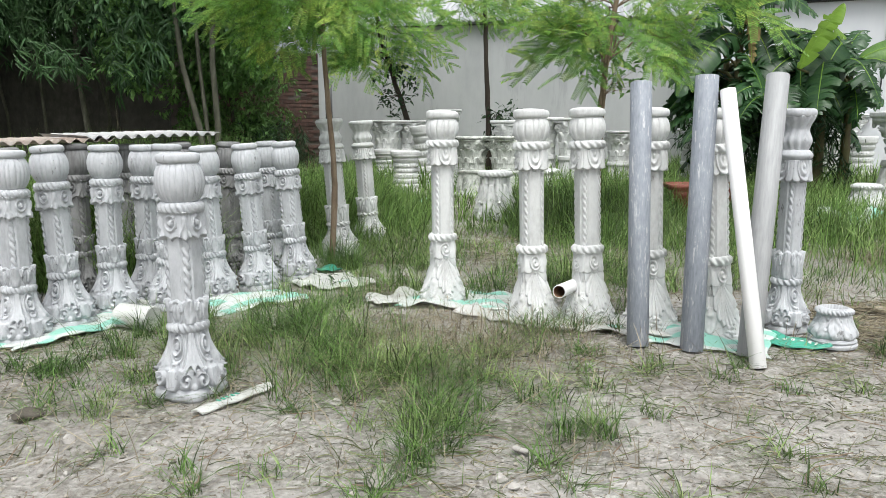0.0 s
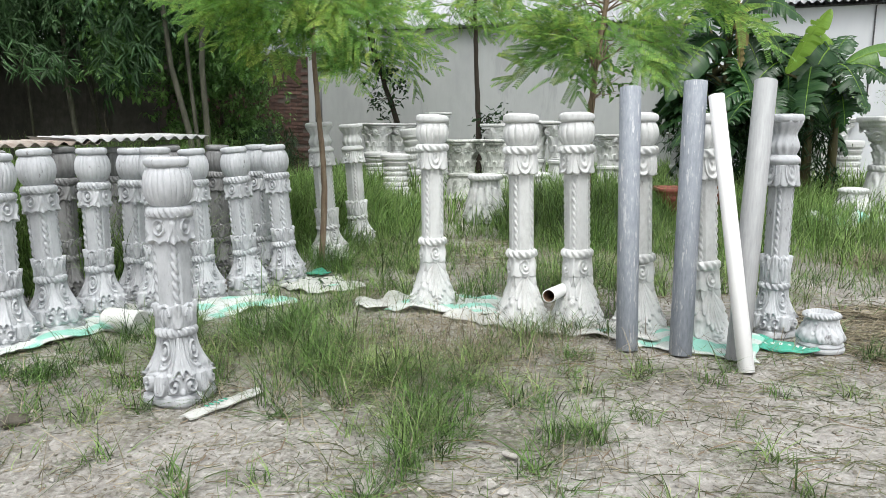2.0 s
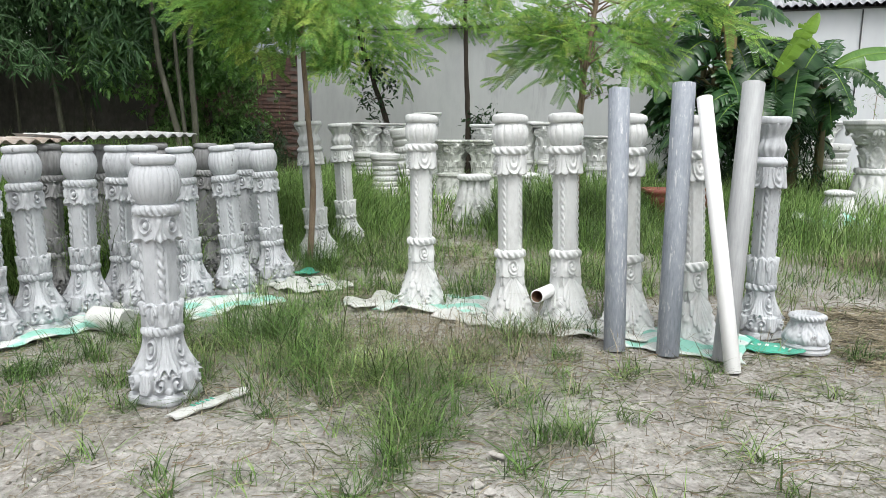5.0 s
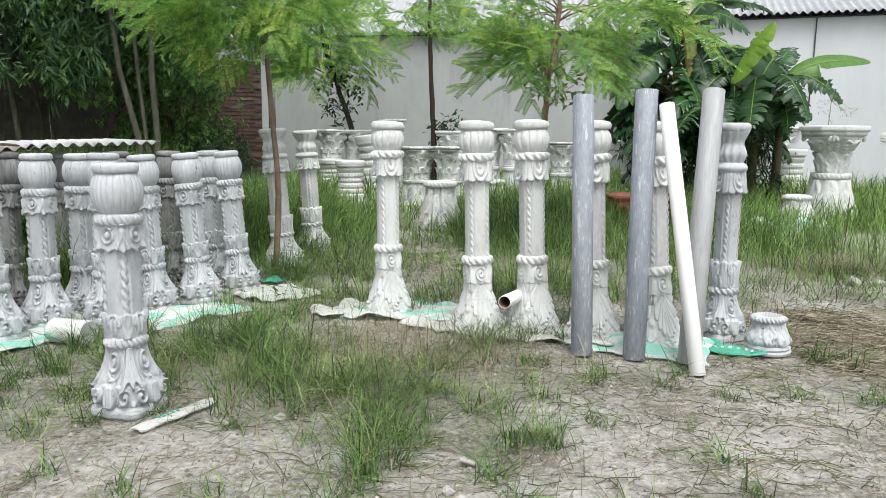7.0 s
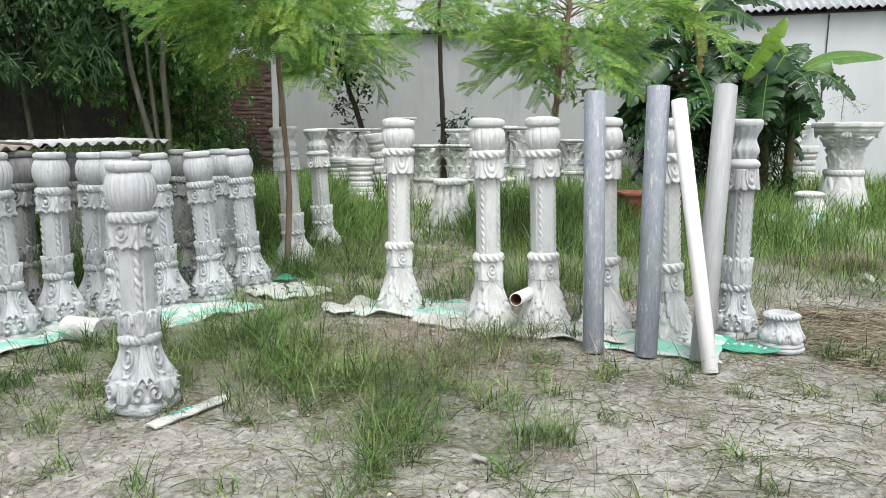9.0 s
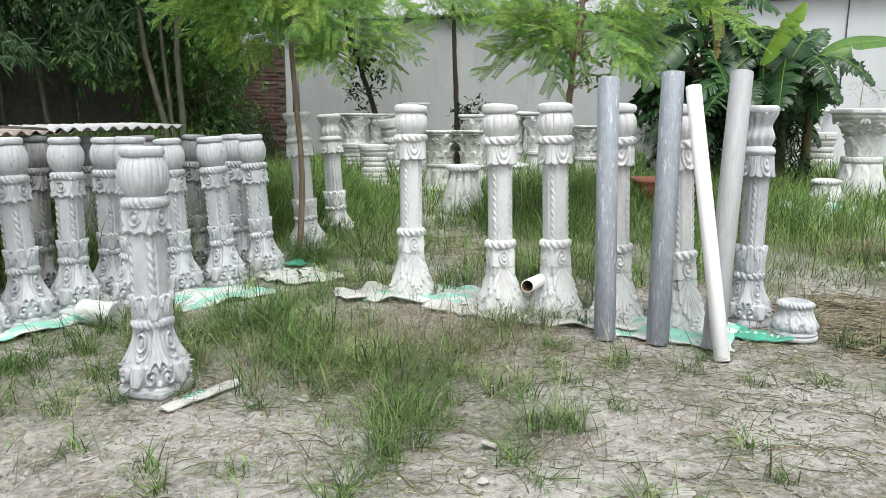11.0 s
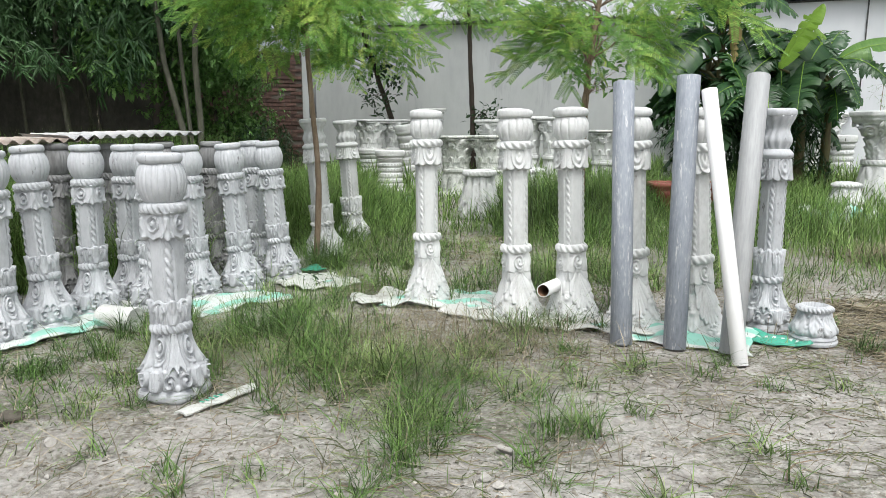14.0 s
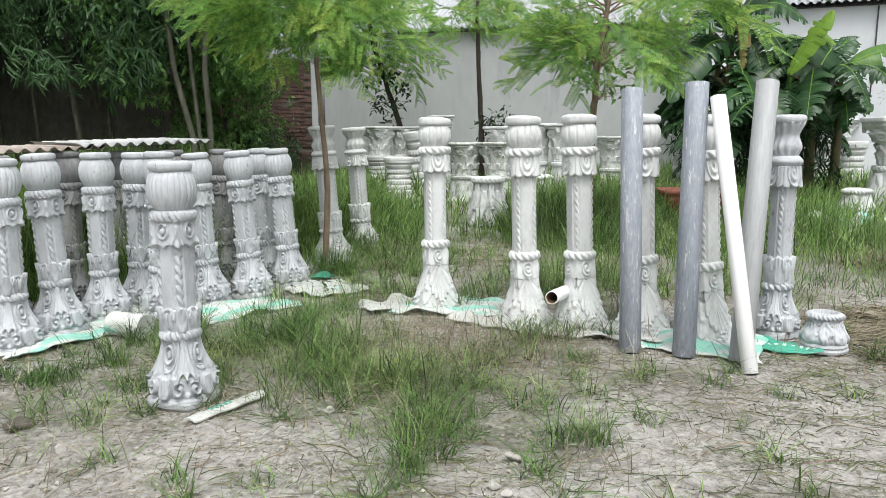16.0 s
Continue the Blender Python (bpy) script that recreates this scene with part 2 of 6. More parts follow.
def soil_material():
    m = material("sandy_soil", [(0.112, 0.104, 0.09), (0.238, 0.224, 0.20), (0.385, 0.37, 0.34), (0.52, 0.51, 0.48)], 1.1, 24, 0.95, 1.0, 0.03, mixed=0.5)
    n, l = m.node_tree.nodes, m.node_tree.links
    b = n["Principled BSDF"]
    old = b.inputs["Base Color"].links[0].from_socket
    co = n.new("ShaderNodeTexCoord")
    speck = n.new("ShaderNodeTexNoise"); speck.inputs["Scale"].default_value, speck.inputs["Detail"].default_value = 38, 6
    speck.inputs["Roughness"].default_value = 0.75
    patch = n.new("ShaderNodeTexNoise"); patch.inputs["Scale"].default_value, patch.inputs["Detail"].default_value = 1.7, 4
    l.new(co.outputs["Object"], speck.inputs["Vector"]); l.new(co.outputs["Object"], patch.inputs["Vector"])
    mu = n.new("ShaderNodeMath"); mu.operation = "MULTIPLY"
    l.new(speck.outputs["Fac"], mu.inputs[0]); l.new(patch.outputs["Fac"], mu.inputs[1])
    ra = n.new("ShaderNodeValToRGB")
    ra.color_ramp.elements[0].position, ra.color_ramp.elements[1].position = 0.24, 0.36
    l.new(mu.outputs[0], ra.inputs["Fac"])
    mix = n.new("ShaderNodeMix"); mix.data_type = "RGBA"
    sc = n.new("ShaderNodeMath"); sc.operation = "MULTIPLY"; sc.inputs[1].default_value = 0.7
    l.new(ra.outputs["Color"], sc.inputs[0]); l.new(sc.outputs[0], mix.inputs[0])
    l.new(old, mix.inputs[6]); mix.inputs[7].default_value = (0.10, 0.095, 0.06, 1)
    l.new(mix.outputs[2], b.inputs["Base Color"])
    return m


SOIL = soil_material()


# ---- mesh helpers ----
def mesh_of(name, V, F, mat, smooth=True):
    """A mesh from an array of points and an array of faces with the same number of corners."""
    V, F = np.asarray(V, dtype=np.float32), np.asarray(F, dtype=np.int32)
    me = bpy.data.meshes.new(name)
    me.vertices.add(len(V)); me.vertices.foreach_set("co", V.ravel())
    me.loops.add(F.size); me.loops.foreach_set("vertex_index", F.ravel())
    me.polygons.add(len(F)); me.polygons.foreach_set("loop_start", np.arange(0, F.size, F.shape[1], dtype=np.int32))
    me.polygons.foreach_set("use_smooth", np.full(len(F), smooth))
    me.update(calc_edges=True)
    me.materials.append(mat)
    return me


def part(name, data, mat, parent, label=""):
    """Links a bmesh or a mesh as one mesh object under a thing or a part."""
    if isinstance(data, bmesh.types.BMesh):
        me = bpy.data.meshes.new(name)
        data.to_mesh(me); data.free()
        me.materials.append(mat)
        data = me
    ob = new(name, data)
    ob.parent = parent
    return tagged(ob, label)


def thing(name, label, category, m=None, group="", kind=""):
    ob = new(name)
    ob.empty_display_size = 0.1
    if m is not None:
        ob.matrix_world = m
    return tagged(ob, label, category, group, kind)


def grid_faces(rows, cols, wrap=False):
    i, j = np.meshgrid(np.arange(rows - 1), np.arange(cols if wrap else cols - 1), indexing="ij")
    k = (j + 1) % cols
    return np.stack([i * cols + j, i * cols + k, (i + 1) * cols + k, (i + 1) * cols + j], -1).reshape(-1, 4)


def turned(name, z, R, mat):
    """A closed solid of revolution whose radius R[level, angle] carries the relief; the ends are shut by collapsed rings."""
    nv, nt = R.shape
    th = np.linspace(0, 2 * np.pi, nt, endpoint=False)
    z = np.broadcast_to(np.asarray(z, dtype=float).reshape(nv, -1), (nv, nt))
    R = np.vstack([R[:1] * 0.001, R[:1] * 0.97, R, R[-1:] * 0.97, R[-1:] * 0.001])
    z = np.vstack([z[:1], z[:1], z, z[-1:], z[-1:]])
    V = np.stack([R * np.cos(th), R * np.sin(th), z], -1).reshape(-1, 3)
    return mesh_of(name, V, grid_faces(nv + 4, nt, True), mat)


def vnoise(x, y, cell, seed=0):
    """Smooth value noise on the plane, from -1 to 1."""
    tab = np.random.default_rng(seed).uniform(-1, 1, (64, 64))
    u, v = np.asarray(x) / cell, np.asarray(y) / cell
    i, j = np.floor(u).astype(int), np.floor(v).astype(int)
    a, b = u - i, v - j
    a, b = a * a * (3 - 2 * a), b * b * (3 - 2 * b)
    g = lambda p, q: tab[p % 64, q % 64]
    return (g(i, j) * (1 - a) + g(i + 1, j) * a) * (1 - b) + (g(i, j + 1) * (1 - a) + g(i + 1, j + 1) * a) * b


def ground_z(x, y):
    return 0.012 * vnoise(x, y, 0.55, 1) + 0.008 * vnoise(x, y, 0.17, 2) + 0.005 * vnoise(x, y, 0.075, 3) + 0.0025 * vnoise(x, y, 0.04, 4) - 0.008


def box_bm(sx, sy, sz, bevel=0.0, z0=0.0):
    """A block on z0, centred in plan, with rounded edges."""
    bm = bmesh.new()
    bmesh.ops.create_cube(bm, size=1, matrix=Matrix.Translation((0, 0, z0 + sz / 2)) @ Matrix.Diagonal((sx, sy, sz, 1)))
    if bevel:
        bmesh.ops.bevel(bm, geom=bm.edges[:], offset=bevel, segments=2, affect="EDGES")
    return bm


def tube(name, path, radii, mat, sides=10):
    """A tapered limb along a path."""
    P = np.asarray(path, float)
    T = np.gradient(P, axis=0)
    T /= np.linalg.norm(T, axis=1)[:, None]
    ref = np.array([0.3, 1.0, 0.1]) if abs(T[0][2]) > 0.7 else np.array([0, 0, 1.0])
    A = np.cross(T, ref); A /= np.linalg.norm(A, axis=1)[:, None]
    B = np.cross(T, A)
    th = np.linspace(0, 2 * np.pi, sides, endpoint=False)
    r = np.asarray(radii, float)[:, None, None]
    V = P[:, None] + r * (np.cos(th)[None, :, None] * A[:, None] + np.sin(th)[None, :, None] * B[:, None])
    V = np.concatenate([P[None, :1].repeat(sides, 1), V, P[None, -1:].repeat(sides, 1)])
    return mesh_of(name, V.reshape(-1, 3), grid_faces(len(P) + 2, sides, True), mat)


def merged(parts):
    V, F, n = [], [], 0
    for v, f in parts:
        V.append(v); F.append(f + n); n += len(v)
    return np.concatenate(V), np.concatenate(F)


def spread_copies(V, F, M):
    """Many copies of one small mesh: M is an array of 3x4 poses."""
    k = len(M)
    W = np.einsum("kij,nj->kni", M[:, :, :3], V) + M[:, None, :, 3]
    G = F[None] + (np.arange(k) * len(V))[:, None, None]
    return W.reshape(-1, 3), G.reshape(-1, F.shape[1])


def frames_for(P, Y, Z, S):
    """Poses whose y axis runs along Y and z axis close to Z, scaled by S, at P."""
    Y = Y / np.linalg.norm(Y, axis=1)[:, None]
    X = np.cross(Y, Z); X /= np.linalg.norm(X, axis=1)[:, None] + 1e-9
    Z = np.cross(X, Y)
    return np.concatenate([np.stack([X, Y, Z], -1) * np.asarray(S).reshape(-1, 1, 1), P[:, :, None]], -1)

# ---- ground: one sheet to the horizon ----
def axis(lo, hi, step, far):
    mid = np.arange(lo, hi + step / 2, step)
    out = np.geomspace(0.3, far, 26)
    return np.concatenate([(lo - out)[::-1], mid, hi + out])


gx, gy = axis(-4.2, 4.4, 0.026, 900), axis(1.8, 7.2, 0.026, 900)
GX, GY = np.meshgrid(gx, gy)
GZ = ground_z(GX, GY)
ground = new("ground", mesh_of("ground", np.stack([GX, GY, GZ], -1).reshape(-1, 3), grid_faces(len(gy), len(gx)), SOIL))
tagged(ground, "pale sandy soil of a yard with patchy grass", "ground", kind="structure")


# ---- far buildings and walls ----
def wall_run(name, a, b, z1, thick, mat, label):
    a, b = Vector((*a, 0)), Vector((*b, 0))
    d = b - a
    bm = box_bm(d.length, thick, z1 + 0.3, 0.01, -0.3)
    me = bpy.data.meshes.new(name); bm.to_mesh(me); bm.free(); me.materials.append(mat)
    ob = new(name, me)
    ob.matrix_world = Matrix.Translation((a + b) / 2) @ Matrix.Rotation(math.atan2(d.y, d.x), 4, "Z")
    return tagged(ob, label, "wall", kind="structure")


def corrugated(name, length, depth, pitch, amp, mat, thick=0.002):
    """A sheet in x and y whose waves run along y."""
    n = int(length / pitch * 8)
    x = np.linspace(0, length, n + 1)
    z = amp * np.cos(x / pitch * 2 * np.pi)
    y = np.linspace(0, depth, 9)
    X, Y = np.meshgrid(x, y)
    Z = np.broadcast_to(z, X.shape)
    top = np.stack([X, Y, Z + thick], -1).reshape(-1, 3)
    low = np.stack([X, Y, Z - thick], -1).reshape(-1, 3)
    f = grid_faces(9, n + 1)
    rim = []
    c = n + 1
    for i in range(n):
        rim.append((i, i + 1, i + 1 + len(top), i + len(top)))
        j = 8 * c + i
        rim.append((j + 1, j, j + len(top), j + 1 + len(top)))
    return mesh_of(name, np.concatenate([top, low]), np.concatenate([f, f[:, ::-1] + len(top), np.array(rim)]), mat)


def shed(name, a, b, eave, mat, roof_from, label, deep=8.0):
    """A long plain shed seen from its side: rendered wall, iron roof that rises away from the eave."""
    av, bv = Vector((*a, 0)), Vector((*b, 0))
    d = bv - av
    m = Matrix.Translation(av) @ Matrix.Rotation(math.atan2(d.y, d.x), 4, "Z")
    t = thing(name, label, "shed", m)
    for nm, sx, sy, x, y in (("wall", d.length, 0.25, d.length / 2, 0.125), ("wall", 0.25, deep, 0.125, 0.25 + deep / 2), ("wall", 0.25, deep, d.length - 0.125, 0.25 + deep / 2), ("wall", d.length, 0.25, d.length / 2, deep + 0.4)):
        w = part(nm, box_bm(sx, sy, eave + 0.3, 0.01, -0.3), mat, t)
        w.location = (x, y, 0)
    r = part("roof", corrugated("roof", d.length - roof_from + 0.3, deep * 0.6, 0.19, 0.032, ROOF), ROOF, t, "grey corrugated iron roof")
    r.matrix_local = Matrix.Translation((roof_from, -0.28, eave + 0.06)) @ Matrix.Rotation(radians(21), 4, "X")
    r2 = part("roof", corrugated("roof", d.length - roof_from + 0.3, deep * 0.6, 0.19, 0.032, ROOF), ROOF, t)
    r2.matrix_local = Matrix.Translation((roof_from, deep * 1.09, eave + 0.06)) @ Matrix.Rotation(radians(-21), 4, "X") @ Matrix.Translation((0, -deep * 0.6, 0))
    # a thin dark strip stands in for the shadow line under the roof edge
    bm = box_bm(d.length - roof_from, 0.04, 0.035, 0.004)
    e = part("eave_board", bm, EAVE_SHADE_AND_CABLE, t, "dark strip standing in for the shadow under the eave")
    e.location = ((d.length + roof_from) / 2, -0.03, eave - 0.03)
    return t


shed_a = shed("shed", (-3.45, 23.9), (7.2, 21.8), 4.4, PLASTER, 1.9, "long grey cement-rendered shed with corrugated iron roof")
shed_b = shed("shed", (6.6, 19.85), (17.5, 15.6), 4.4, PLASTER_PALE, 0.0, "pale painted shed with corrugated iron roof")
part("cable", tube("cable", [(4.15, -0.03, 4.35), (4.14, -0.035, 3.2), (4.1, -0.03, 2.0)], [0.016] * 3, EAVE_SHADE_AND_CABLE, 6), EAVE_SHADE_AND_CABLE, shed_b, "black cable down the wall")

wall_left = wall_run("wall_left", (-22, 12.4), (-5.5, 15.42), 2.95, 0.22, PLASTER_DARK, "dark weathered rendered boundary wall")
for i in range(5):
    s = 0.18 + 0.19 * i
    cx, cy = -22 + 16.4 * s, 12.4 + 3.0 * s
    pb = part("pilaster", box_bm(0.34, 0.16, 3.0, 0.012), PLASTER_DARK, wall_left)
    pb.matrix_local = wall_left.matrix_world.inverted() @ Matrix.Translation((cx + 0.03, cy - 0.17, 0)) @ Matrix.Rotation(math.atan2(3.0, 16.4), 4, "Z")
wall_brick = wall_run("wall_brick", (-5.6, 15.6), (-2.62, 16.2), 2.93, 0.18, MORTAR, "old exposed red brick boundary wall")
post = thing("concrete_post", "pale grey concrete post at the end of the brick wall", "post", pose(-2.55, 16.2, 0, 0, 0, 8))
part("shaft", box_bm(0.13, 0.13, 3.12, 0.012), PLASTER, post)


# ---- cast columns ----
def fineness(n):
    """Sets how many steps go round a turned piece; UU is the place across each of its four faces, -1 and 1 at the corners."""
    global NT, TH, UU
    NT, TH = n, np.linspace(0, 2 * np.pi, n, endpoint=False)
    UU = (((TH / (np.pi / 2) + 0.5) % 1.0) - 0.5) * 2


fineness(144)


def square(n):
    return (np.abs(np.cos(TH)) ** n + np.abs(np.sin(TH)) ** n) ** (-1.0 / n)


def octagon(cut):
    c, s = np.abs(np.cos(TH)), np.abs(np.sin(TH))
    return 1 / np.maximum(np.maximum(c, s), (c + s) / cut)


def scroll(u, v, cu, cv, ru, rv, turns=1.6, hand=1):
    """A raised spiral about (cu, cv)."""
    a, b = (u - cu) / ru, (v - cv) / rv
    rho, phi = np.hypot(a, b), np.arctan2(b, a * hand)
    edge = np.clip((1 - rho) * 5, 0, 1)
    return (0.5 + 0.5 * np.cos(2 * np.pi * turns * rho - phi)) * edge


def petal(u, v, cu, v0, v1, w, ribs=0):
    """A leaf that points from v0 to v1: raised, with a groove along its middle."""
    s = (v - v0) / (v1 - v0)
    inside = np.clip(s * 6, 0, 1) * np.clip((1 - s) * 4, 0, 1)
    width = w * np.sqrt(np.clip(4 * s * (1 - s), 0, 1)) + 1e-3
    q = np.abs(u - cu) / width
    h = np.sqrt(np.clip(1 - q * q, 0, 1)) - 0.35 * np.exp(-(q / 0.16) ** 2)
    if ribs:
        h = h + 0.26 * np.cos(q * ribs + s * 5) * (q < 1)
    return inside * h


def eye_shape(u, v, cu, cv, ru, rv):
    """A raised oval outline with a boss inside."""
    rho = np.hypot((u - cu) / ru, (v - cv) / rv)
    return np.exp(-((rho - 0.82) / 0.17) ** 2) + 0.9 * smooth01(0.5 - rho, 0.0, 0.22)


def blade(u, v, cu, root, tip, w, veins=4.0):
    """A crisp leaf from root to tip with a midrib and slanting veins. Returns its height and how far along it each place lies."""
    s = np.clip((v - root) / (tip - root), 0, 1)
    width = w * np.clip(np.sin(np.pi * (0.12 + 0.88 * s ** 0.8)), 0, 1) ** 0.7 + 1e-3
    q = np.abs(u - cu) / width
    live = (v - root) / (tip - root)
    on = smooth01(1 - q, 0.0, 0.22) * (live > 0) * smooth01(1 - live, 0.0, 0.08)
    vein = 0.5 + 0.5 * np.cos(2 * np.pi * (veins * s - 0.9 * q))
    return on * (0.72 + 0.28 * vein - 0.30 * np.exp(-(q / 0.13) ** 2)), s


def smooth01(x, a, b):
    t = np.clip((x - a) / (b - a), 0, 1)
    return t * t * (3 - 2 * t)


def rope_ring(z0, z1, r, strands=22, nv=11):
    s = np.linspace(-1, 1, nv)[:, None]
    tw = 0.5 + 0.5 * np.cos(strands * TH[None] + 2.6 * s)
    R = r - 0.026 + 0.018 * np.sqrt(np.clip(1 - s * s, 0, 1)) + 0.016 * tw * np.sqrt(np.clip(1 - 0.8 * s * s, 0, 1))
    return np.linspace(z0, z1, nv), R


def collar(z0, z1, r0, r1, inner, n, style, nv=30):
    """A leafy band with a scalloped lower hem, wider at the hem (r0) than at the top (r1)."""
    v = np.linspace(0, 1, nv)[:, None]
    u = np.broadcast_to(UU, (nv, NT))
    au = np.abs(u)
    w = r1 + (r0 - r1) * (1 - v) ** 1.6
    R = w * square(n)
    if style == "scroll":
        # one ringed eye on each face, tails that sweep down to the corners; the hem dips to a point at corners and mid-face
        rho = np.hypot(u / 0.50, (v - 0.62) / 0.30)
        R = R + 0.014 * np.exp(-((rho - 0.82) / 0.14) ** 2) + 0.016 * smooth01(0.42 - rho, 0.0, 0.16) - 0.006 * np.exp(-((rho - 0.52) / 0.10) ** 2)
        for k, c in ((0.30, 0.62), (0.52, 0.80)):
            line = c - k * (1 - np.clip(v, 0, 1)) ** 1.5
            R = R + 0.009 * np.exp(-((au - line - 0.28) / 0.07) ** 2) * (v > 0.05) * (v < 0.80)
        R = R + 0.007 * smooth01(0.42 - v, 0, 0.4) + 0.006 * np.exp(-((1 - au) / 0.13) ** 2) - 0.007 * np.exp(-((au - 0.80) / 0.07) ** 2)
        R = R + 0.010 * smooth01(v, 0.90, 0.96)
        hem = 0.03 + 0.12 * np.abs(np.sin(np.pi * u)) ** 0.9
    elif style == "rose":
        fl = np.abs(np.cos(np.pi * u * 1.5)) ** 0.6
        R = R + 0.008 * fl * smooth01(0.8 - v, 0, 0.5) + 0.017 * scroll(u, v, 0.0, 0.58, 0.60, 0.42, 1.9)
        R = R + 0.010 * np.exp(-((1 - au) / 0.16) ** 2)
        hem = 0.03 + 0.09 * (1 - fl)
    else:
        # gathered petals round an onion-shaped boss
        fl = np.abs(np.cos(np.pi * u * 1.5)) ** 0.6
        R = R + 0.014 * fl * (1.1 - 0.6 * v) + 0.012 * (0.5 + 0.5 * np.cos(2 * np.pi * 1.9 * np.hypot(u / 0.62, (v - 0.74) / 0.62))) * (np.hypot(u / 0.62, (v - 0.74) / 0.62) < 1.05) + 0.008 * np.exp(-((1 - au) / 0.2) ** 2)
        hem = 0.03 + 0.10 * (1 - fl)
    k = smooth01(v, hem - 0.03, hem + 0.04)
    return np.linspace(z0, z1, nv), inner + (R - inner) * k


def band(z0, z1, r, n, nv=26):
    """The lower leafy band, scalloped at its upper edge."""
    v = np.linspace(0, 1, nv)[:, None]
    u = np.broadcast_to(UU, (nv, NT))
    R = r * square(n) + 0.004 * v ** 3
    au = np.abs(u)
    h, along = blade(au, v, 1.0, 0.0, 1.0, 0.42, 2)
    R = R + h * (0.009 + 0.011 * along ** 2.5)
    bud = np.hypot(u / 0.40, (v - 0.42) / 0.36)
    R = R + 0.020 * np.sqrt(np.clip(1 - bud * bud, 0, 1)) - 0.016 * np.exp(-(u / 0.07) ** 2) * (bud < 1) + 0.010 * np.exp(-((bud - 1.22) / 0.12) ** 2) * (v < 0.85)
    h, along = blade(au, v, 0.44, 0.45, 1.0, 0.20, 1)
    R = R + h * 0.012
    hem = 0.86 + 0.11 * np.abs(np.cos(np.pi * u))
    return np.linspace(z0, z1, nv), r * 0.86 + (R - r * 0.86) * (1 - smooth01(v, hem - 0.05, hem + 0.02))


def flared_base(z1, top, foot, style, nv=110):
    """The leafy foot: leaves spread down and out to curling tips over scrolls and a plain plinth."""
    v = np.linspace(0, 1, nv)[:, None]
    u = np.broadcast_to(UU, (nv, NT))
    au = np.abs(u)
    if style == "scroll":
        core = top + (foot * 0.72 - top) * np.clip((1 - v) / 0.50, 0, 1) ** 1.8
        R = core * (1 + (square(4) - 1) * (0.45 + 0.30 * (1 - v)))
        # a long leaf on each corner: narrow above, three-pointed and curled out at its tip
        al = np.clip((1 - v) / 0.55, 0, 1)
        q = (1 - au) / (0.22 + 0.30 * al ** 1.6)
        tip = 0.43 + 0.11 * np.abs(np.sin(np.pi * np.clip(q, 0, 1) * 1.5)) ** 0.8
        leaf = smooth01(1 - q, 0.0, 0.16) * smooth01(v, tip - 0.030, tip + 0.016)
        R = R + leaf * (0.014 + 0.032 * al ** 2.0) * (0.88 + 0.12 * np.cos(2 * np.pi * q)) - 0.007 * leaf * np.exp(-(q / 0.09) ** 2)
        R = R - 0.009 * np.exp(-((q - 1.10) / 0.09) ** 2) * (v > 0.46)
        # an oval eye with a frame on each face
        R = R + 0.021 * eye_shape(u, v, 0.0, 0.80, 0.38, 0.15)
        rho = np.hypot(u / 0.36, (v - 0.78) / 0.165)
        R = R + 0.010 * np.exp(-((rho - 1.35) / 0.13) ** 2) * (v > 0.52) - 0.007 * np.exp(-((rho - 1.12) / 0.07) ** 2)
        # a drop leaf below the eye
        d = np.clip((0.64 - v) / 0.47, 0, 1)
        q = au / (0.06 + 0.24 * np.sin(np.pi * np.clip(d, 0.02, 1) ** 1.3 * 0.86) ** 0.9)
        drop = smooth01(1 - q, 0.0, 0.22) * (v < 0.64) * smooth01(v, 0.150, 0.175)
        R = R - 0.010 * np.exp(-((q - 1.15) / 0.12) ** 2) * (v < 0.55) * (v > 0.16)
        R = R + drop * (0.018 + 0.030 * d ** 1.3) * (0.86 + 0.14 * np.cos(2 * np.pi * q)) - 0.012 * drop * np.exp(-(q / 0.14) ** 2)
        # a scroll to each side of the corner, a small boss under the leaf tip
        R = R + smooth01(0.50 - v, 0, 0.04) * smooth01(v, 0.15, 0.20) * 0.016
        R = R + 0.036 * scroll(au, v, 0.66, 0.325, 0.25, 0.130, 1.3, -1) * (v < 0.47)
        R = R + 0.022 * np.sqrt(np.clip(1 - ((1 - au) / 0.14) ** 2 - ((v - 0.22) / 0.06) ** 2, 0, 1))
        foot_line = 0.165 + 0.012 * np.cos(np.pi * u * 2)
        plinth = foot * 0.90 * (1 + (square(5) - 1) * 0.85) + 0.010 * np.abs(np.cos(np.pi * u)) - 0.014 * smooth01(0.05 - v, 0, 0.05) - 0.008 * smooth01(v, 0.10, 0.16)
    else:
        core = top + (foot * 0.88 - top) * np.clip(1 - v, 0, 1) ** 1.45
        R = core * (1 + (square(4.5) - 1) * (0.40 + 0.35 * (1 - v)))
        # plumes fan down and outwards from the middle of each face; the corner ones curl out
        fan = np.arctan2(au * (1.25 - 0.35 * v), 1.06 - v) / (np.pi / 2)
        reach = np.hypot(au * 0.80, 1.02 - v)
        groove = np.abs(np.sin(np.pi * 5.0 * fan))
        tail = 0.70 + 0.07 * groove
        on = 1 - smooth01(reach, tail - 0.02, tail + 0.03)
        R = R + on * (0.005 + 0.012 * reach) * groove ** 0.45 + on * 0.012 * np.clip(reach / 0.74, 0, 1) ** 3
        R = R + 0.020 * np.exp(-((v - 0.50) / 0.06) ** 2) * smooth01(au, 0.72, 1.0)
        h, along = blade(au, v, 1.0, 0.62, 0.16, 0.40, 2)
        R = R + h * (0.008 + 0.012 * along ** 2)
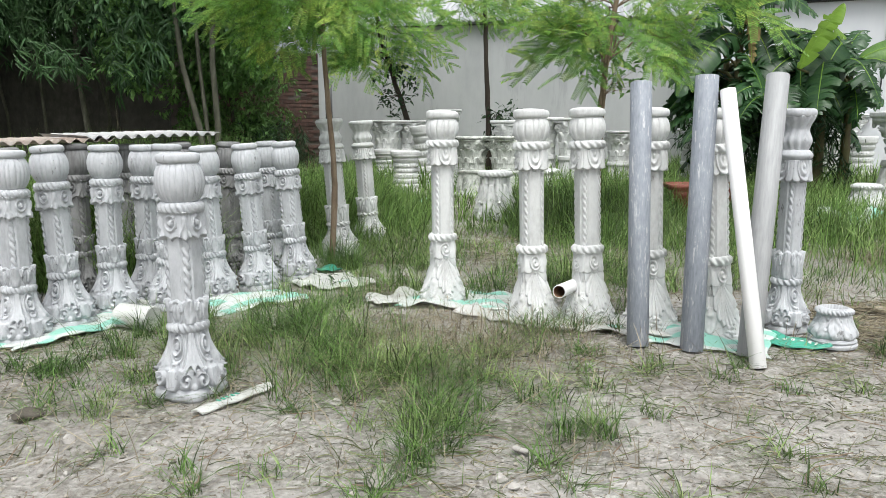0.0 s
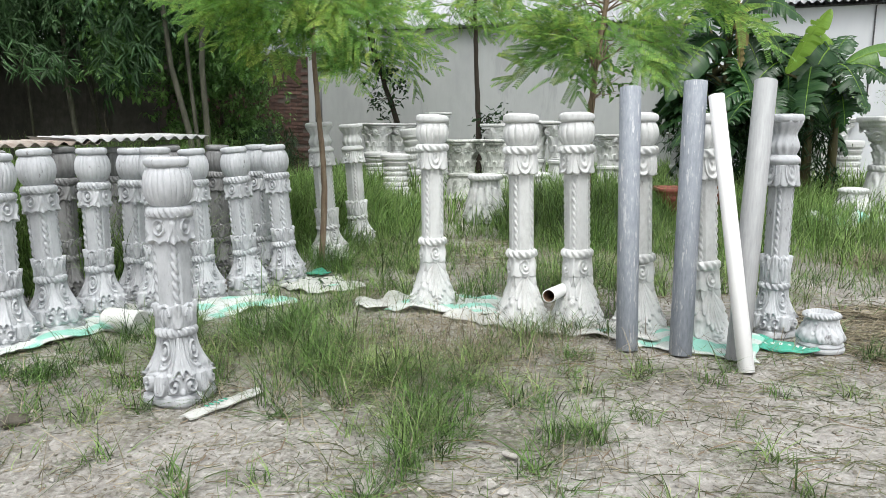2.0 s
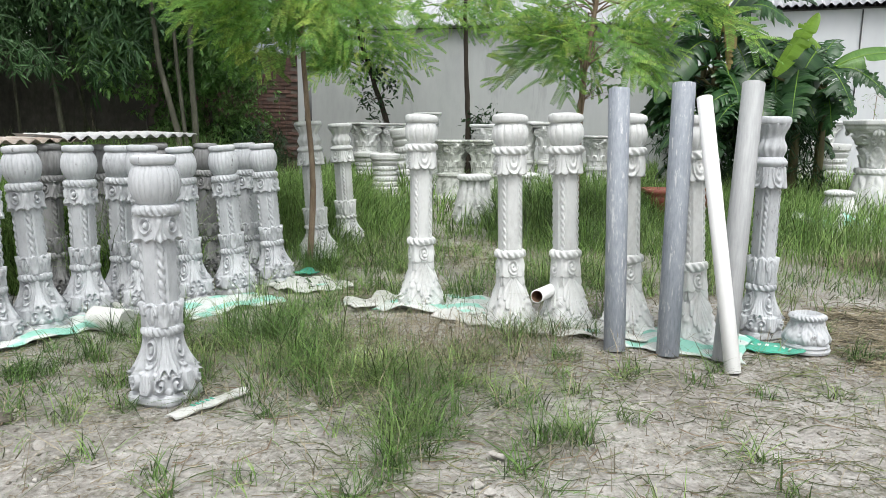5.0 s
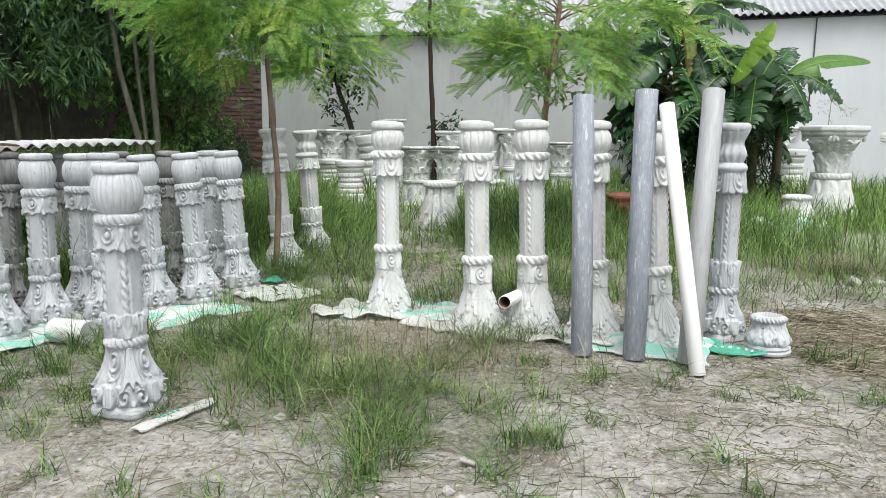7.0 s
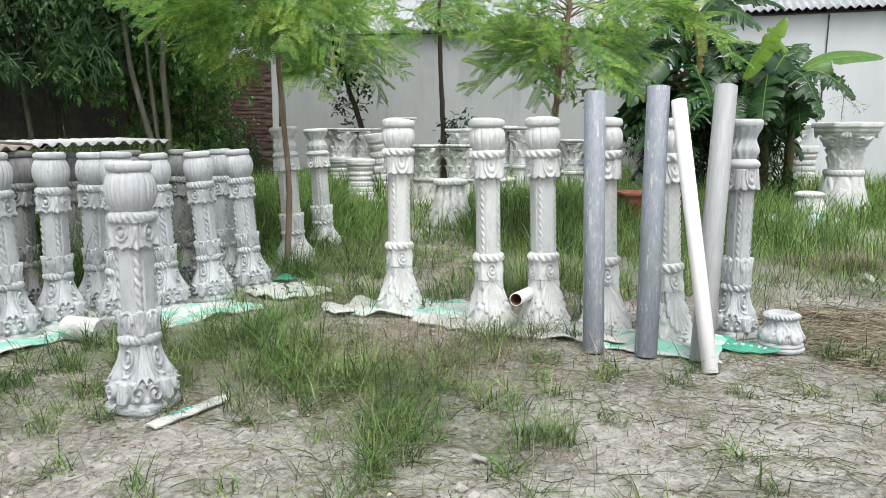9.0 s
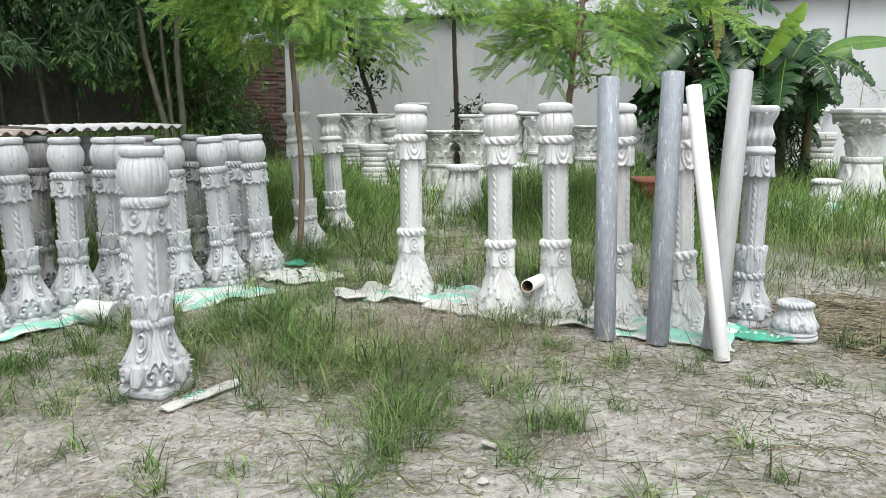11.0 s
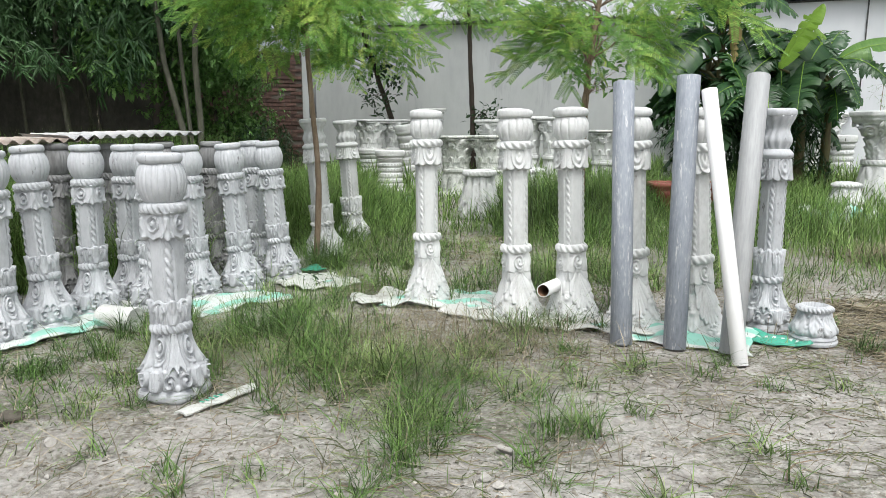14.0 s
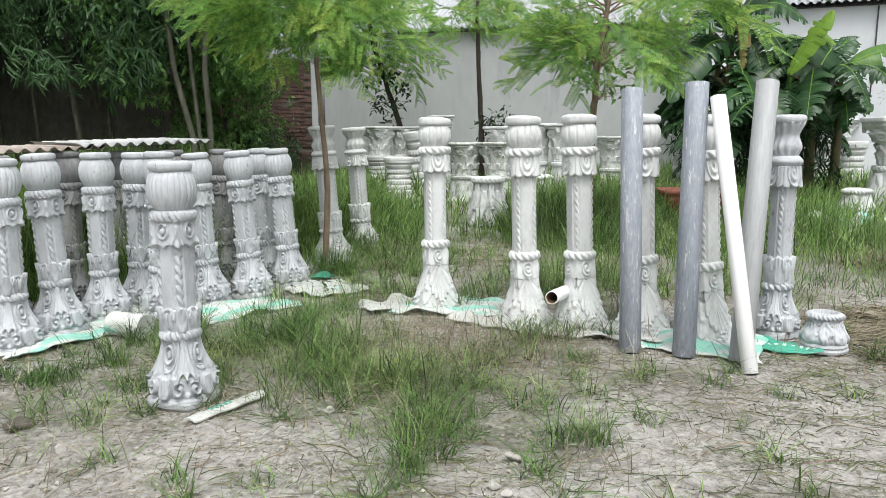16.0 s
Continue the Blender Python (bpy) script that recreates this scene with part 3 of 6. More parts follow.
        ro = np.hypot(u / 0.36, (v - 0.185) / 0.125)
        ang = np.arctan2((v - 0.185) / 0.125, u / 0.36)
        R = R + 0.024 * smooth01(1 - ro, 0, 0.25) * (0.45 + 0.55 * np.abs(np.cos(2.5 * ang))) + 0.014 * smooth01(0.34 - ro, 0, 0.1)
        foot_line = 0.10 + 0.01 * np.abs(np.sin(np.pi * u * 2))
        plinth = foot * 0.88 * octagon(1.36) + 0 * v
    k = smooth01(v, foot_line - 0.012, foot_line + 0.016)
    return np.linspace(0, z1, nv), plinth + (R - plinth) * k


def bulb(z0, z1, r, neck, ribs, depth, nv=26):
    v = np.linspace(0, 1, nv)[:, None]
    body = np.sqrt(np.clip(1 - (2 * v - 1) ** 2 * 0.98, 0, 1))
    prof = neck * (0.88 + 0.12 * v) + (r - neck) * body ** 1.35
    wob = 0.30 * np.sin(3 * TH + 1) + 0.25 * np.sin(7 * TH) + 0.2 * np.sin(11 * TH + 2)
    rib = np.abs(np.sin(ribs / 2 * (TH + 0.09 * wob)))[None] ** 0.8
    return np.linspace(z0, z1, nv), prof * (1 - depth * (1 - rib) ** 2 * body)


def vase(z0, z1, nv=26):
    v = np.linspace(0, 1, nv)[:, None]
    prof = 0.072 + 0.038 * smooth01(v, 0.55, 1.0) + 0.024 * np.exp(-((v - 0.28) / 0.22) ** 2)
    rib = np.cos(12 * TH[None] + 1.2 * np.sin(v * 5))
    return np.linspace(z0, z1, nv), prof * (1 + 0.045 * rib)


def rim(z0, z1, r, nv=10, dent=0.0):
    s = np.linspace(-1, 1, nv)[:, None]
    R = r - 0.022 + 0.022 * np.sqrt(np.clip(1 - np.abs(s) ** 2.2, 0, 1)) + 0.003 * np.sin(2 * TH + 1)[None] + 0.002 * np.sin(5 * TH)[None]
    z = np.linspace(z0, z1, nv)[:, None] + dent * np.sin(TH + 0.7)[None] * (s > 0)
    # a shallow cup in the top
    cup_z = np.full((3, NT), z1 - 0.035); cup_z[0] = z[-1]
    cup_r = np.stack([R[-1] * 0.93, R[-1] * 0.86, R[-1] * 0.5])
    return np.vstack([z, cup_z]), np.vstack([R, cup_r])


def shaft(z0, z1, r, nv=6):
    z = np.concatenate([[z0, z0 + 0.001], np.linspace(z0, z1, nv)[1:-1], [z1 - 0.001, z1]])
    nv = len(z)
    return z, np.repeat((r * octagon(1.44))[None], nv, 0)


def rope_strip(z0, z1, x, r=0.0155):
    n = int((z1 - z0) / 0.008)
    z = np.linspace(z0, z1, n)[:, None]
    ph = np.linspace(0, 2 * np.pi, 12, endpoint=False)[None]
    q = r * (0.34 + 0.82 * np.abs(np.cos(ph + z * np.pi / 0.052)) ** 0.75)
    V = np.stack([x + q * np.cos(ph) + 0 * z, q * np.sin(ph) + 0 * z, z + 0 * ph], -1).reshape(-1, 3)
    return V, grid_faces(n, 12, True)


def column(kind, mat, label, group):
    t = thing("decorative_column", label, "column", group=group)
    put = lambda nm, zr: part(nm, turned(nm, zr[0], zr[1], mat), mat, t)
    if kind == "A":
        put("base", flared_base(0.362, 0.082, 0.166, "scroll"))
        put("lower_rope_ring", rope_ring(0.354, 0.412, 0.104))
        put("lower_leaf_band", band(0.405, 0.548, 0.080, 4.5))
        put("shaft", shaft(0.53, 0.90, 0.079)); lo, hi, sr = 0.52, 0.90, 0.079
        put("upper_leaf_band", collar(0.842, 0.998, 0.092, 0.086, 0.076, 4.5, "scroll"))
        put("upper_rope_ring", rope_ring(0.985, 1.045, 0.112))
        put("bulb", bulb(1.035, 1.255, 0.131, 0.080, 24, 0.09))
        put("rim", rim(1.243, 1.295, 0.113, dent=0.004))
    elif kind == "B":
        put("base", flared_base(0.380, 0.082, 0.218, "leaf"))
        put("lower_leaf_band", collar(0.365, 0.52, 0.090, 0.083, 0.078, 4, "rose"))
        put("lower_rope_ring", rope_ring(0.510, 0.575, 0.113, 14))
        put("shaft", shaft(0.56, 1.17, 0.083)); lo, hi, sr = 0.56, 1.17, 0.083
        put("upper_leaf_band", collar(1.115, 1.275, 0.102, 0.090, 0.080, 3.5, "leaf"))
        put("upper_rope_ring", rope_ring(1.265, 1.328, 0.128, 14))
        put("bulb", bulb(1.318, 1.500, 0.137, 0.088, 14, 0.12))
        put("rim", rim(1.490, 1.550, 0.129, dent=0.010))
    else:
        put("base", flared_base(0.345, 0.076, 0.150, "scroll"))
        put("lower_rope_ring", rope_ring(0.340, 0.395, 0.100, 14))
        put("lower_leaf_band", band(0.390, 0.60, 0.078, 4))
        put("shaft", shaft(0.56, 1.12, 0.071)); lo, hi, sr = 0.56, 1.12, 0.071
        put("upper_leaf_band", collar(1.06, 1.215, 0.094, 0.080, 0.070, 3.5, "leaf"))
        put("upper_rope_ring", rope_ring(1.205, 1.285, 0.104, 0))
        put("vase", vase(1.275, 1.515))
        put("rim", rim(1.50, 1.56, 0.119))
    me = mesh_of("rope_strip", *rope_strip(lo, hi, sr * (0.985 if kind == "A" else 0.97), {"A": 0.0185, "B": 0.0165, "C": 0.015}[kind]), mat)
    for k in range(4):
        s = part("rope_strip", me, mat, t)
        s.rotation_euler = (0, 0, radians(45 + 90 * k))
    return t


def lean(x, y, turn, dx=0.0, dy=0.0, z=-0.008):
    """A pose at (x, y) whose top leans by dx and dy per metre of height."""
    ax = Vector((dx, dy, 1)).normalized()
    return Matrix.Translation((x, y, z + float(ground_z(x, y)))) @ Vector((0, 0, 1)).rotation_difference(ax).to_matrix().to_4x4() @ Matrix.Rotation(radians(turn), 4, "Z")


def facing(x, y, off):
    """The turn at which a corner of the column points off degrees to the right of the way towards the yard's front."""
    return math.degrees(math.atan2(-y, -x)) + off - 45


fineness(256)
col_front = column("A", CONCRETE, "grey cast concrete column with bulb top and scrolled foot", "short cast columns")
col_front.matrix_world = lean(-1.36, 3.91, facing(-1.36, 3.91, 6), -0.005)
fineness(144)
col_a = column("A", CONCRETE, "grey cast concrete column in a crowded row on sacking", "short cast columns")
col_a.matrix_world = lean(-2.83, 4.92, facing(-2.83, 4.92, -10))
# darker copy: grime, plus the shade under the sheets put into its colour
col_shaded = column("A", DIRTY_SHADED_CAST, "grimy cast column under a corrugated sheet, shade in its dark grey", "short cast columns")
col_shaded.matrix_world = lean(-3.22, 5.55, facing(-3.22, 5.55, 30))
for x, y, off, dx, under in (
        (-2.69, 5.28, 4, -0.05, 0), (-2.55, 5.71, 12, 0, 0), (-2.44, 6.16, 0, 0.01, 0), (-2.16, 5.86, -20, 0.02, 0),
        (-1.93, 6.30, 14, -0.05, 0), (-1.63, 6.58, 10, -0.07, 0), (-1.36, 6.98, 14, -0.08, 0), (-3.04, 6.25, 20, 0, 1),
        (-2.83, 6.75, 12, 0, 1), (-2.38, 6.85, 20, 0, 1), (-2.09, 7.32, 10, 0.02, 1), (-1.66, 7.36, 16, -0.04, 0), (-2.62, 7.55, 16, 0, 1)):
    copy_thing(col_shaded if under else col_a, lean(x, y, facing(x, y, off), dx))

fineness(200)
col_b = column("B", WHITE_CAST, "white cast concrete column with melon top on woven sacking", "tall cast columns")
col_b.matrix_world = lean(0.0, 6.09, facing(0, 6.09, -30), -0.005)
for x, y, off, dx in ((0.67, 5.50, -29, -0.025), (1.08, 5.46, -14, -0.035), (1.49, 5.28, -30, -0.04), (1.88, 5.06, -8, -0.06)):
    copy_thing(col_b, lean(x, y, facing(x, y, off), dx))
fineness(168)
col_c = column("C", CONCRETE, "grey cast concrete column with fluted vase top", "tall cast columns")
col_c.matrix_world = lean(2.42, 5.21, facing(2.42, 5.21, -5), 0.0)
fineness(128)
# weathered pair; whiter than col_c to make up for light lost under the crown
col_d = column("C", WHITE_CAST, "weathered white cast column with vase top in long grass", "tall cast columns")
col_d.matrix_world = lean(-1.15, 8.39, facing(-1.15, 8.39, -12), -0.07)
col_d.scale = (1.27, 1.27, 0.97)
copy_thing(col_d, lean(-0.93, 9.47, facing(-0.93, 9.47, 2), -0.06))


# ---- pipes ----
def pipe(name, a, b, r, mat, label, inner=None, wall=0.006, group=""):
    """A hollow pipe from a to b."""
    a, b = Vector(a), Vector(b)
    L = (b - a).length
    t = thing(name, label, "pipe", Matrix.Translation(a) @ Vector((0, 0, 1)).rotation_difference((b - a).normalized()).to_matrix().to_4x4(), group)
    th = np.linspace(0, 2 * np.pi, 40, endpoint=False)
    e = 0.0015
    for nm, prof, mm in (("tube", [(r - wall, 0), (r - e, 0), (r, e), (r, L / 2), (r, L - e), (r - e, L), (r - wall, L)], mat),
                         ("bore", [(r - wall, L), (r - wall, L / 2), (r - wall, 0)], inner or mat)):
        P = np.array(prof)
        V = np.stack([P[:, :1] * np.cos(th), P[:, :1] * np.sin(th), P[:, 1:] + 0 * th], -1).reshape(-1, 3)
        part(nm, mesh_of(nm, V, grid_faces(len(P), 40, True), mm), mm, t)
    return t


fineness(96)
GP = "pipes leaning on columns"
pipe("plastic_pipe", (1.27, 4.76, 0), (1.30, 5.05, 1.70), 0.070, PIPE_GREY, "scuffed dark grey plastic pipe leaning on a column", group=GP)
pipe("plastic_pipe", (1.59, 4.66, 0), (1.665, 4.86, 1.73), 0.072, PIPE_GREY, "scuffed dark grey plastic pipe leaning on a column", group=GP)
pipe("plastic_pipe", (1.90, 4.52, 0), (2.16, 4.97, 1.74), 0.071, PIPE_PALE, "smooth pale grey plastic pipe leaning on a column", group=GP)
pipe("plastic_pipe", (1.87, 4.30, 0.0), (1.755, 4.74, 1.64), 0.0475, PIPE_WHITE, "thin clean white plastic pipe leaning on a grey one", group=GP)
pipe("plastic_pipe", (0.815, 5.18, 0.27), (1.08, 5.70, 0.24), 0.047, PIPE_WHITE, "short white pipe with muddy bore wedged between columns", inner=CLAY_IN)

# ---- capitals, pedestals and pots ----
def moulded(profile, nv_each=5, flutes=0, depth=0.0):
    """A lathe from (radius, height) points with smooth curves between."""
    P = np.array(profile)
    t = np.linspace(0, len(P) - 1, (len(P) - 1) * nv_each + 1)
    r = np.interp(t, np.arange(len(P)), P[:, 0])
    z = np.interp(t, np.arange(len(P)), P[:, 1])
    return z, np.repeat(r[:, None], NT, 1) * (1 + depth * np.cos(flutes * TH)[None])


def pot_capital(name, label, m, mat, s=1.0):
    """A low pot-like capital with a rope lip, leaf body and moulded foot."""
    t = thing(name, label, "capital", m)
    v = np.linspace(0, 1, 34)[:, None]
    u = np.broadcast_to(UU, (34, NT))
    R = 0.090 + 0.046 * np.exp(-((v - 0.22) / 0.36) ** 2) + 0.014 * blade(u, v, 0, 0.0, 0.95, 0.5, 3)[0] + 0.016 * blade(np.abs(u), v, 1.0, 0.95, 0.02, 0.42, 3)[0] + 0.010 * eye_shape(np.abs(u), v, 0.52, 0.62, 0.18, 0.26)
    part("body", turned("body", np.linspace(0.055, 0.215, 34) * s, R * s, mat), mat, t)
    z, R = moulded([(0.118, 0.0), (0.148, 0.004), (0.152, 0.022), (0.138, 0.034), (0.146, 0.044), (0.136, 0.062)])
    part("foot", turned("foot", z * s, R * s, mat), mat, t)
    z, R = rope_ring(0.212, 0.252, 0.112, 26)
    z = np.concatenate([z, [0.258, 0.16, 0.16]]); R = np.vstack([R, R[-1:] * 0.86, R[-1:] * 0.80, R[-1:] * 0.3])
    part("rim", turned("rim", z * s, R * s, mat), mat, t)
    return t


def corinthian(label, m, mat, w, h, block=0.0):
    """A leafy capital: drum below, two rows of leaves on a bell, four corner scrolls and a square top slab."""
    t = thing("corinthian_capital", label, "capital", m, group="stored capitals")
    b0 = block * h
    if block:
        z, R = moulded([(0.44, 0), (0.47, 0.02), (0.45, 0.10), (0.40, 0.16), (0.35, 0.5), (0.33, 0.86), (0.37, 0.90), (0.37, 0.97), (0.32, 1.0)])
        u = np.broadcast_to(UU, R.shape)
        v = (z / 1.0)[:, None]
        R = R + 0.03 * petal(u, v, 0, 0.15, 0.85, 0.5, 7) + 0.03 * petal(np.abs(u), v, 1.0, 0.15, 0.85, 0.45, 6)
        part("drum", turned("drum", z * b0, R * w, mat), mat, t)
    nv = 60
    v = np.linspace(0, 1, nv)[:, None]
    u = np.broadcast_to(UU, (nv, NT))
    au = np.abs(u)
    R = (0.40 if w > 1 else 0.31) + 0.03 * np.exp(-(v / 0.05) ** 2) + (0.05 if w > 1 else 0.10) * v ** 2.6
    for v0, v1, n, ph in ((0.06, 0.42, 2, 0), (0.22, 0.68, 2, 0.5)):
        q = np.abs(((u * n / 2 + ph + 0.5) % 1.0) - 0.5) * 2
        s = np.clip((v - v0) / (v1 - v0), 0, 1)
        leaf = np.clip(1 - (q / (0.85 * np.sqrt(np.clip(1.05 - s ** 3, 0, 1)))) ** 2, 0, 1) * ((v > v0) & (v < v1))
        R = R + leaf * (0.025 + 0.07 * s ** 4) + 0.012 * leaf * np.cos(q * 14 + s * 6)
    R = R + 0.05 * scroll(au, v, 0.78, 0.78, 0.34, 0.18, 1.7) + 0.03 * scroll(au, v, 0.2, 0.76, 0.2, 0.13, 1.5, -1)
    R = R + 0.10 * np.exp(-((v - 0.80) / 0.13) ** 2) * smooth01(au, 0.6, 1.0)
    R = R + 0.05 * np.exp(-((v - 0.9) / 0.07) ** 2 - (u / 0.16) ** 2)
    part("bell", turned("bell", b0 + np.linspace(0, 0.90, nv) * (h - b0), R * w, mat), mat, t)
    for nm, z0, z1, k in (("abacus", 0.86, 0.92, 0.44), ("abacus", 0.925, 1.0, 0.475)):
        zz, rr = rim(z0, z1, 0.02, 8)
        plan = k * (1 + (square(9) - 1) * 0.92) * (1 - 0.10 * np.exp(-(UU / 0.55) ** 2))
        R = plan[None] - 0.02 + np.array([0, 0.012, 0.018, 0.02, 0.02, 0.018, 0.012, 0])[:, None]
        part(nm, turned(nm, b0 + np.linspace(z0, z1, 8) * (h - b0), R * w, mat), mat, t)
    return t


def pedestal(label, m, mat, w, h):
    """A stack of round mouldings with beaded rows."""
    t = thing("moulded_pedestal", label, "pedestal", m, group="stored capitals")
    z, R = moulded([(0.48, 0), (0.50, 0.03), (0.50, 0.09), (0.41, 0.12), (0.46, 0.15), (0.46, 0.21), (0.38, 0.24), (0.43, 0.27), (0.43, 0.33), (0.36, 0.36), (0.40, 0.40), (0.40, 0.46), (0.34, 0.50),
                    (0.39, 0.54), (0.39, 0.59), (0.34, 0.62), (0.41, 0.66), (0.41, 0.71), (0.36, 0.74), (0.42, 0.78), (0.45, 0.83), (0.41, 0.86), (0.49, 0.90), (0.49, 0.985), (0.46, 1.0)])
    R = R + 0.018 * np.cos(24 * TH)[None] * (np.exp(-((z - 0.43) / 0.03) ** 2) + np.exp(-((z - 0.685) / 0.03) ** 2) + np.exp(-((z - 0.18) / 0.025) ** 2) + np.exp(-((z - 0.565) / 0.02) ** 2))[:, None]
    part("body", turned("body", z * h, R * w, mat), mat, t)
    zz, rr = rim(0.93, 1.03, 0.5, 10)
    part("rim", turned("rim", zz * h, rr * w, mat), mat, t)
    return t


def urn_capital(label, m, mat, w, h):
    """A tall round capital: rope lip, drooping leaves, spreading foot."""
    t = thing("leafy_round_capital", label, "capital", m, group="stored capitals")
    nv = 60
    v = np.linspace(0, 1, nv)[:, None]
    u = np.broadcast_to(((TH / (np.pi / 3)) % 1.0 - 0.5) * 2, (nv, NT))
    R = 0.34 + 0.16 * (1 - v) ** 1.4
    for cu, root, tip, wd in ((0.0, 0.98, 0.34, 0.50), (1.0, 0.78, 0.12, 0.52), (0.0, 0.42, 0.0, 0.46)):
        lf, along = blade(u if cu == 0 else np.abs(u), v, cu, root, tip, wd, 3)
        R = R + lf * (0.05 + 0.085 * along ** 2) - 0.05 * np.exp(-((np.abs(np.abs(u) - cu) - wd * 0.95) / 0.09) ** 2) * (v < root) * (v > tip)
    part("body", turned("body", np.linspace(0, 0.92, nv) * h, R * w, mat), mat, t)
    z, R = rope_ring(0.88 * h, 1.0 * h, 0.1, 24)
    z = np.concatenate([z, [0.985 * h, 0.85 * h, 0.85 * h]])
    R = R - 0.1 + 0.44 * w
    R = np.vstack([R, R[-1:] * 0.86, R[-1:] * 0.8, R[-1:] * 0.2])
    part("rim", turned("rim", z, R, mat), mat, t)
    return t


def grand_capital(label, m, mat, w, h):
    """A tall capital: round leafy foot, roped neck, spreading leafy bell with corner scrolls and a crest, eight-sided moulded slab."""
    t = thing("corinthian_capital", label, "capital", m, group="stored capitals")
    nv = 50
    v = np.linspace(0, 1, nv)[:, None]
    u = np.broadcast_to(UU, (nv, NT))
    au = np.abs(u)
    R = 0.25 + 0.20 * (1 - v) ** 1.5 + 0.03 * blade(u, v, 0, 0.95, 0.10, 0.55, 3)[0] + 0.04 * blade(au, v, 1.0, 0.95, 0.04, 0.5, 3)[0] + 0.03 * smooth01(0.08 - v, 0, 0.05)
    part("foot", turned("foot", np.linspace(0, 0.46, nv) * h, R * w, mat), mat, t)
    z, R = rope_ring(0.45 * h, 0.51 * h, 0.1, 26)
    part("neck_ring", turned("neck_ring", z, R - 0.1 + 0.28 * w, mat), mat, t)
    R = 0.185 + 0.045 * v + 0.13 * v ** 3
    R = R * (1 + (square(4) - 1) * 0.6 * v)
    h1, a1 = blade(u, v, 0, 0.02, 0.62, 0.62, 4)
    h2, a2 = blade(au, v, 1.0, 0.0, 0.58, 0.50, 4)
    h3, a3 = blade(au, v, 0.52, 0.0, 0.40, 0.34, 3)
    R = R + h1 * (0.02 + 0.035 * a1 ** 3) + h2 * (0.02 + 0.055 * a2 ** 3) + h3 * (0.02 + 0.04 * a3 ** 3)
    R = R + 0.075 * scroll(au, v, 0.70, 0.76, 0.27, 0.19, 1.7) + 0.05 * scroll(au, v, 0.22, 0.72, 0.18, 0.13, 1.5, -1)
    R = R + 0.06 * smooth01(au, 0.75, 1.0) * np.exp(-((v - 0.80) / 0.14) ** 2)
    part("bell", turned("bell", (0.505 + 0.375 * v[:, 0]) * h, R * w, mat), mat, t)
    s = np.linspace(0, 1, 16)[:, None]
    lip = 0.40 + 0.055 * smooth01(s, 0.10, 0.35) + 0.035 * smooth01(s, 0.55, 0.62) - 0.02 * smooth01(s, 0.92, 1.0)
    part("abacus", turned("abacus", (0.865 + 0.135 * s[:, 0]) * h, lip * w * (octagon(1.36) * 0.97)[None], mat), mat, t)
    for k in range(4):
        bm = bmesh.new()
        for dx, dz, sx, sz in ((0, 0.03, 0.030, 0.085), (-0.045, -0.01, 0.026, 0.05), (0.045, -0.01, 0.026, 0.05)):
            bmesh.ops.create_uvsphere(bm, u_segments=10, v_segments=8, radius=1, matrix=Matrix.Translation((dx * w, 0, dz * w)) @ Matrix.Rotation(radians(-500 * dx), 4, "Y") @ Matrix.Diagonal((sx * w, 0.03 * w, sz * w, 1)))
        c = part("crest", bm, mat, t)
        c.matrix_local = Matrix.Rotation(radians(90 * k), 4, "Z") @ Matrix.Translation((0, -0.405 * w, 0.875 * h))
    return t


fineness(168)
pot_capital("pot_capital", "small grey cast capital with rope lip on bare soil", pose(2.55, 4.78, 0, 0, 0, 20), CONCRETE)
GC = WHITE_CAST
fineness(112)
pedestal("weathered white banded pedestal in long grass", pose(-1.38, 18.6, 0, 0, 0, 10), GC, 0.66, 0.85)
corinthian("weathered leafy capital set on a banded pedestal", pose(-1.38, 18.6, 0.875, 0, 0, 38), GC, 0.78, 0.70)
pedestal("weathered white banded pedestal behind another", pose(-0.80, 18.9, 0, 0, 0, 30), GC, 0.60, 0.85)
corinthian("weathered leafy capital set on a banded pedestal", pose(-0.80, 18.9, 0.875, 0, 0, 20), GC, 0.70, 0.70)
pedestal("tilted round pedestal with beaded bands among others", pose(-0.30, 18.3, 0, 0, -7, 20), GC, 0.66, 1.42)
pedestal("white banded round pedestal standing in grass", pose(-0.81, 16.34, 0), WHITE_CAST, 0.64, 0.88)
corinthian("tall white capital with flat slab top", pose(0.12, 17.9, 0, 0, 0, 12), WHITE_CAST, 0.62, 1.82, 0.6)
corinthian("mossy leafy capital in long grass", pose(0.60, 15.66, 0, 0, 0, 20), OLD_CAST, 0.82, 1.22, 0.45)
corinthian("mossy leafy capital in long grass", pose(1.25, 15.35, 0, 0, 0, 40), OLD_CAST, 0.76, 1.23, 0.45)
urn_capital("pale round leafy capital half hidden by grass", pose(0.81, 11.74, 0, 0, 0, 10), WHITE_CAST, 0.60, 0.74)
corinthian("leafy capital with large corner scrolls", pose(1.45, 16.1, 0, 0, 0, 45), GC, 0.76, 1.55, 0.45)
corinthian("leafy capital with large corner scrolls", pose(2.20, 16.6, 0, 0, 0, 30), GC, 0.72, 1.62, 0.5)
corinthian("leafy capital with large corner scrolls", pose(2.75, 16.3, 0, 0, 0, 50), GC, 0.74, 1.60, 0.5)
corinthian("worn leafy capital behind a pipe", pose(3.80, 16.34, 0, 0, 0, 15), GC, 0.70, 1.33, 0.5)
corinthian("worn leafy capital behind a pipe", pose(5.35, 16.34, 0, 0, 0, 25), GC, 0.62, 1.38, 0.5)
grand_capital("large pale capital with scrolls and fleur crest", pose(7.75, 12.76, 0, 0, 0, -31), WHITE_CAST, 1.16, 1.66)
pedestal("worn banded pedestal in grass", pose(9.10, 17.6, 0), GC, 0.72, 1.22)
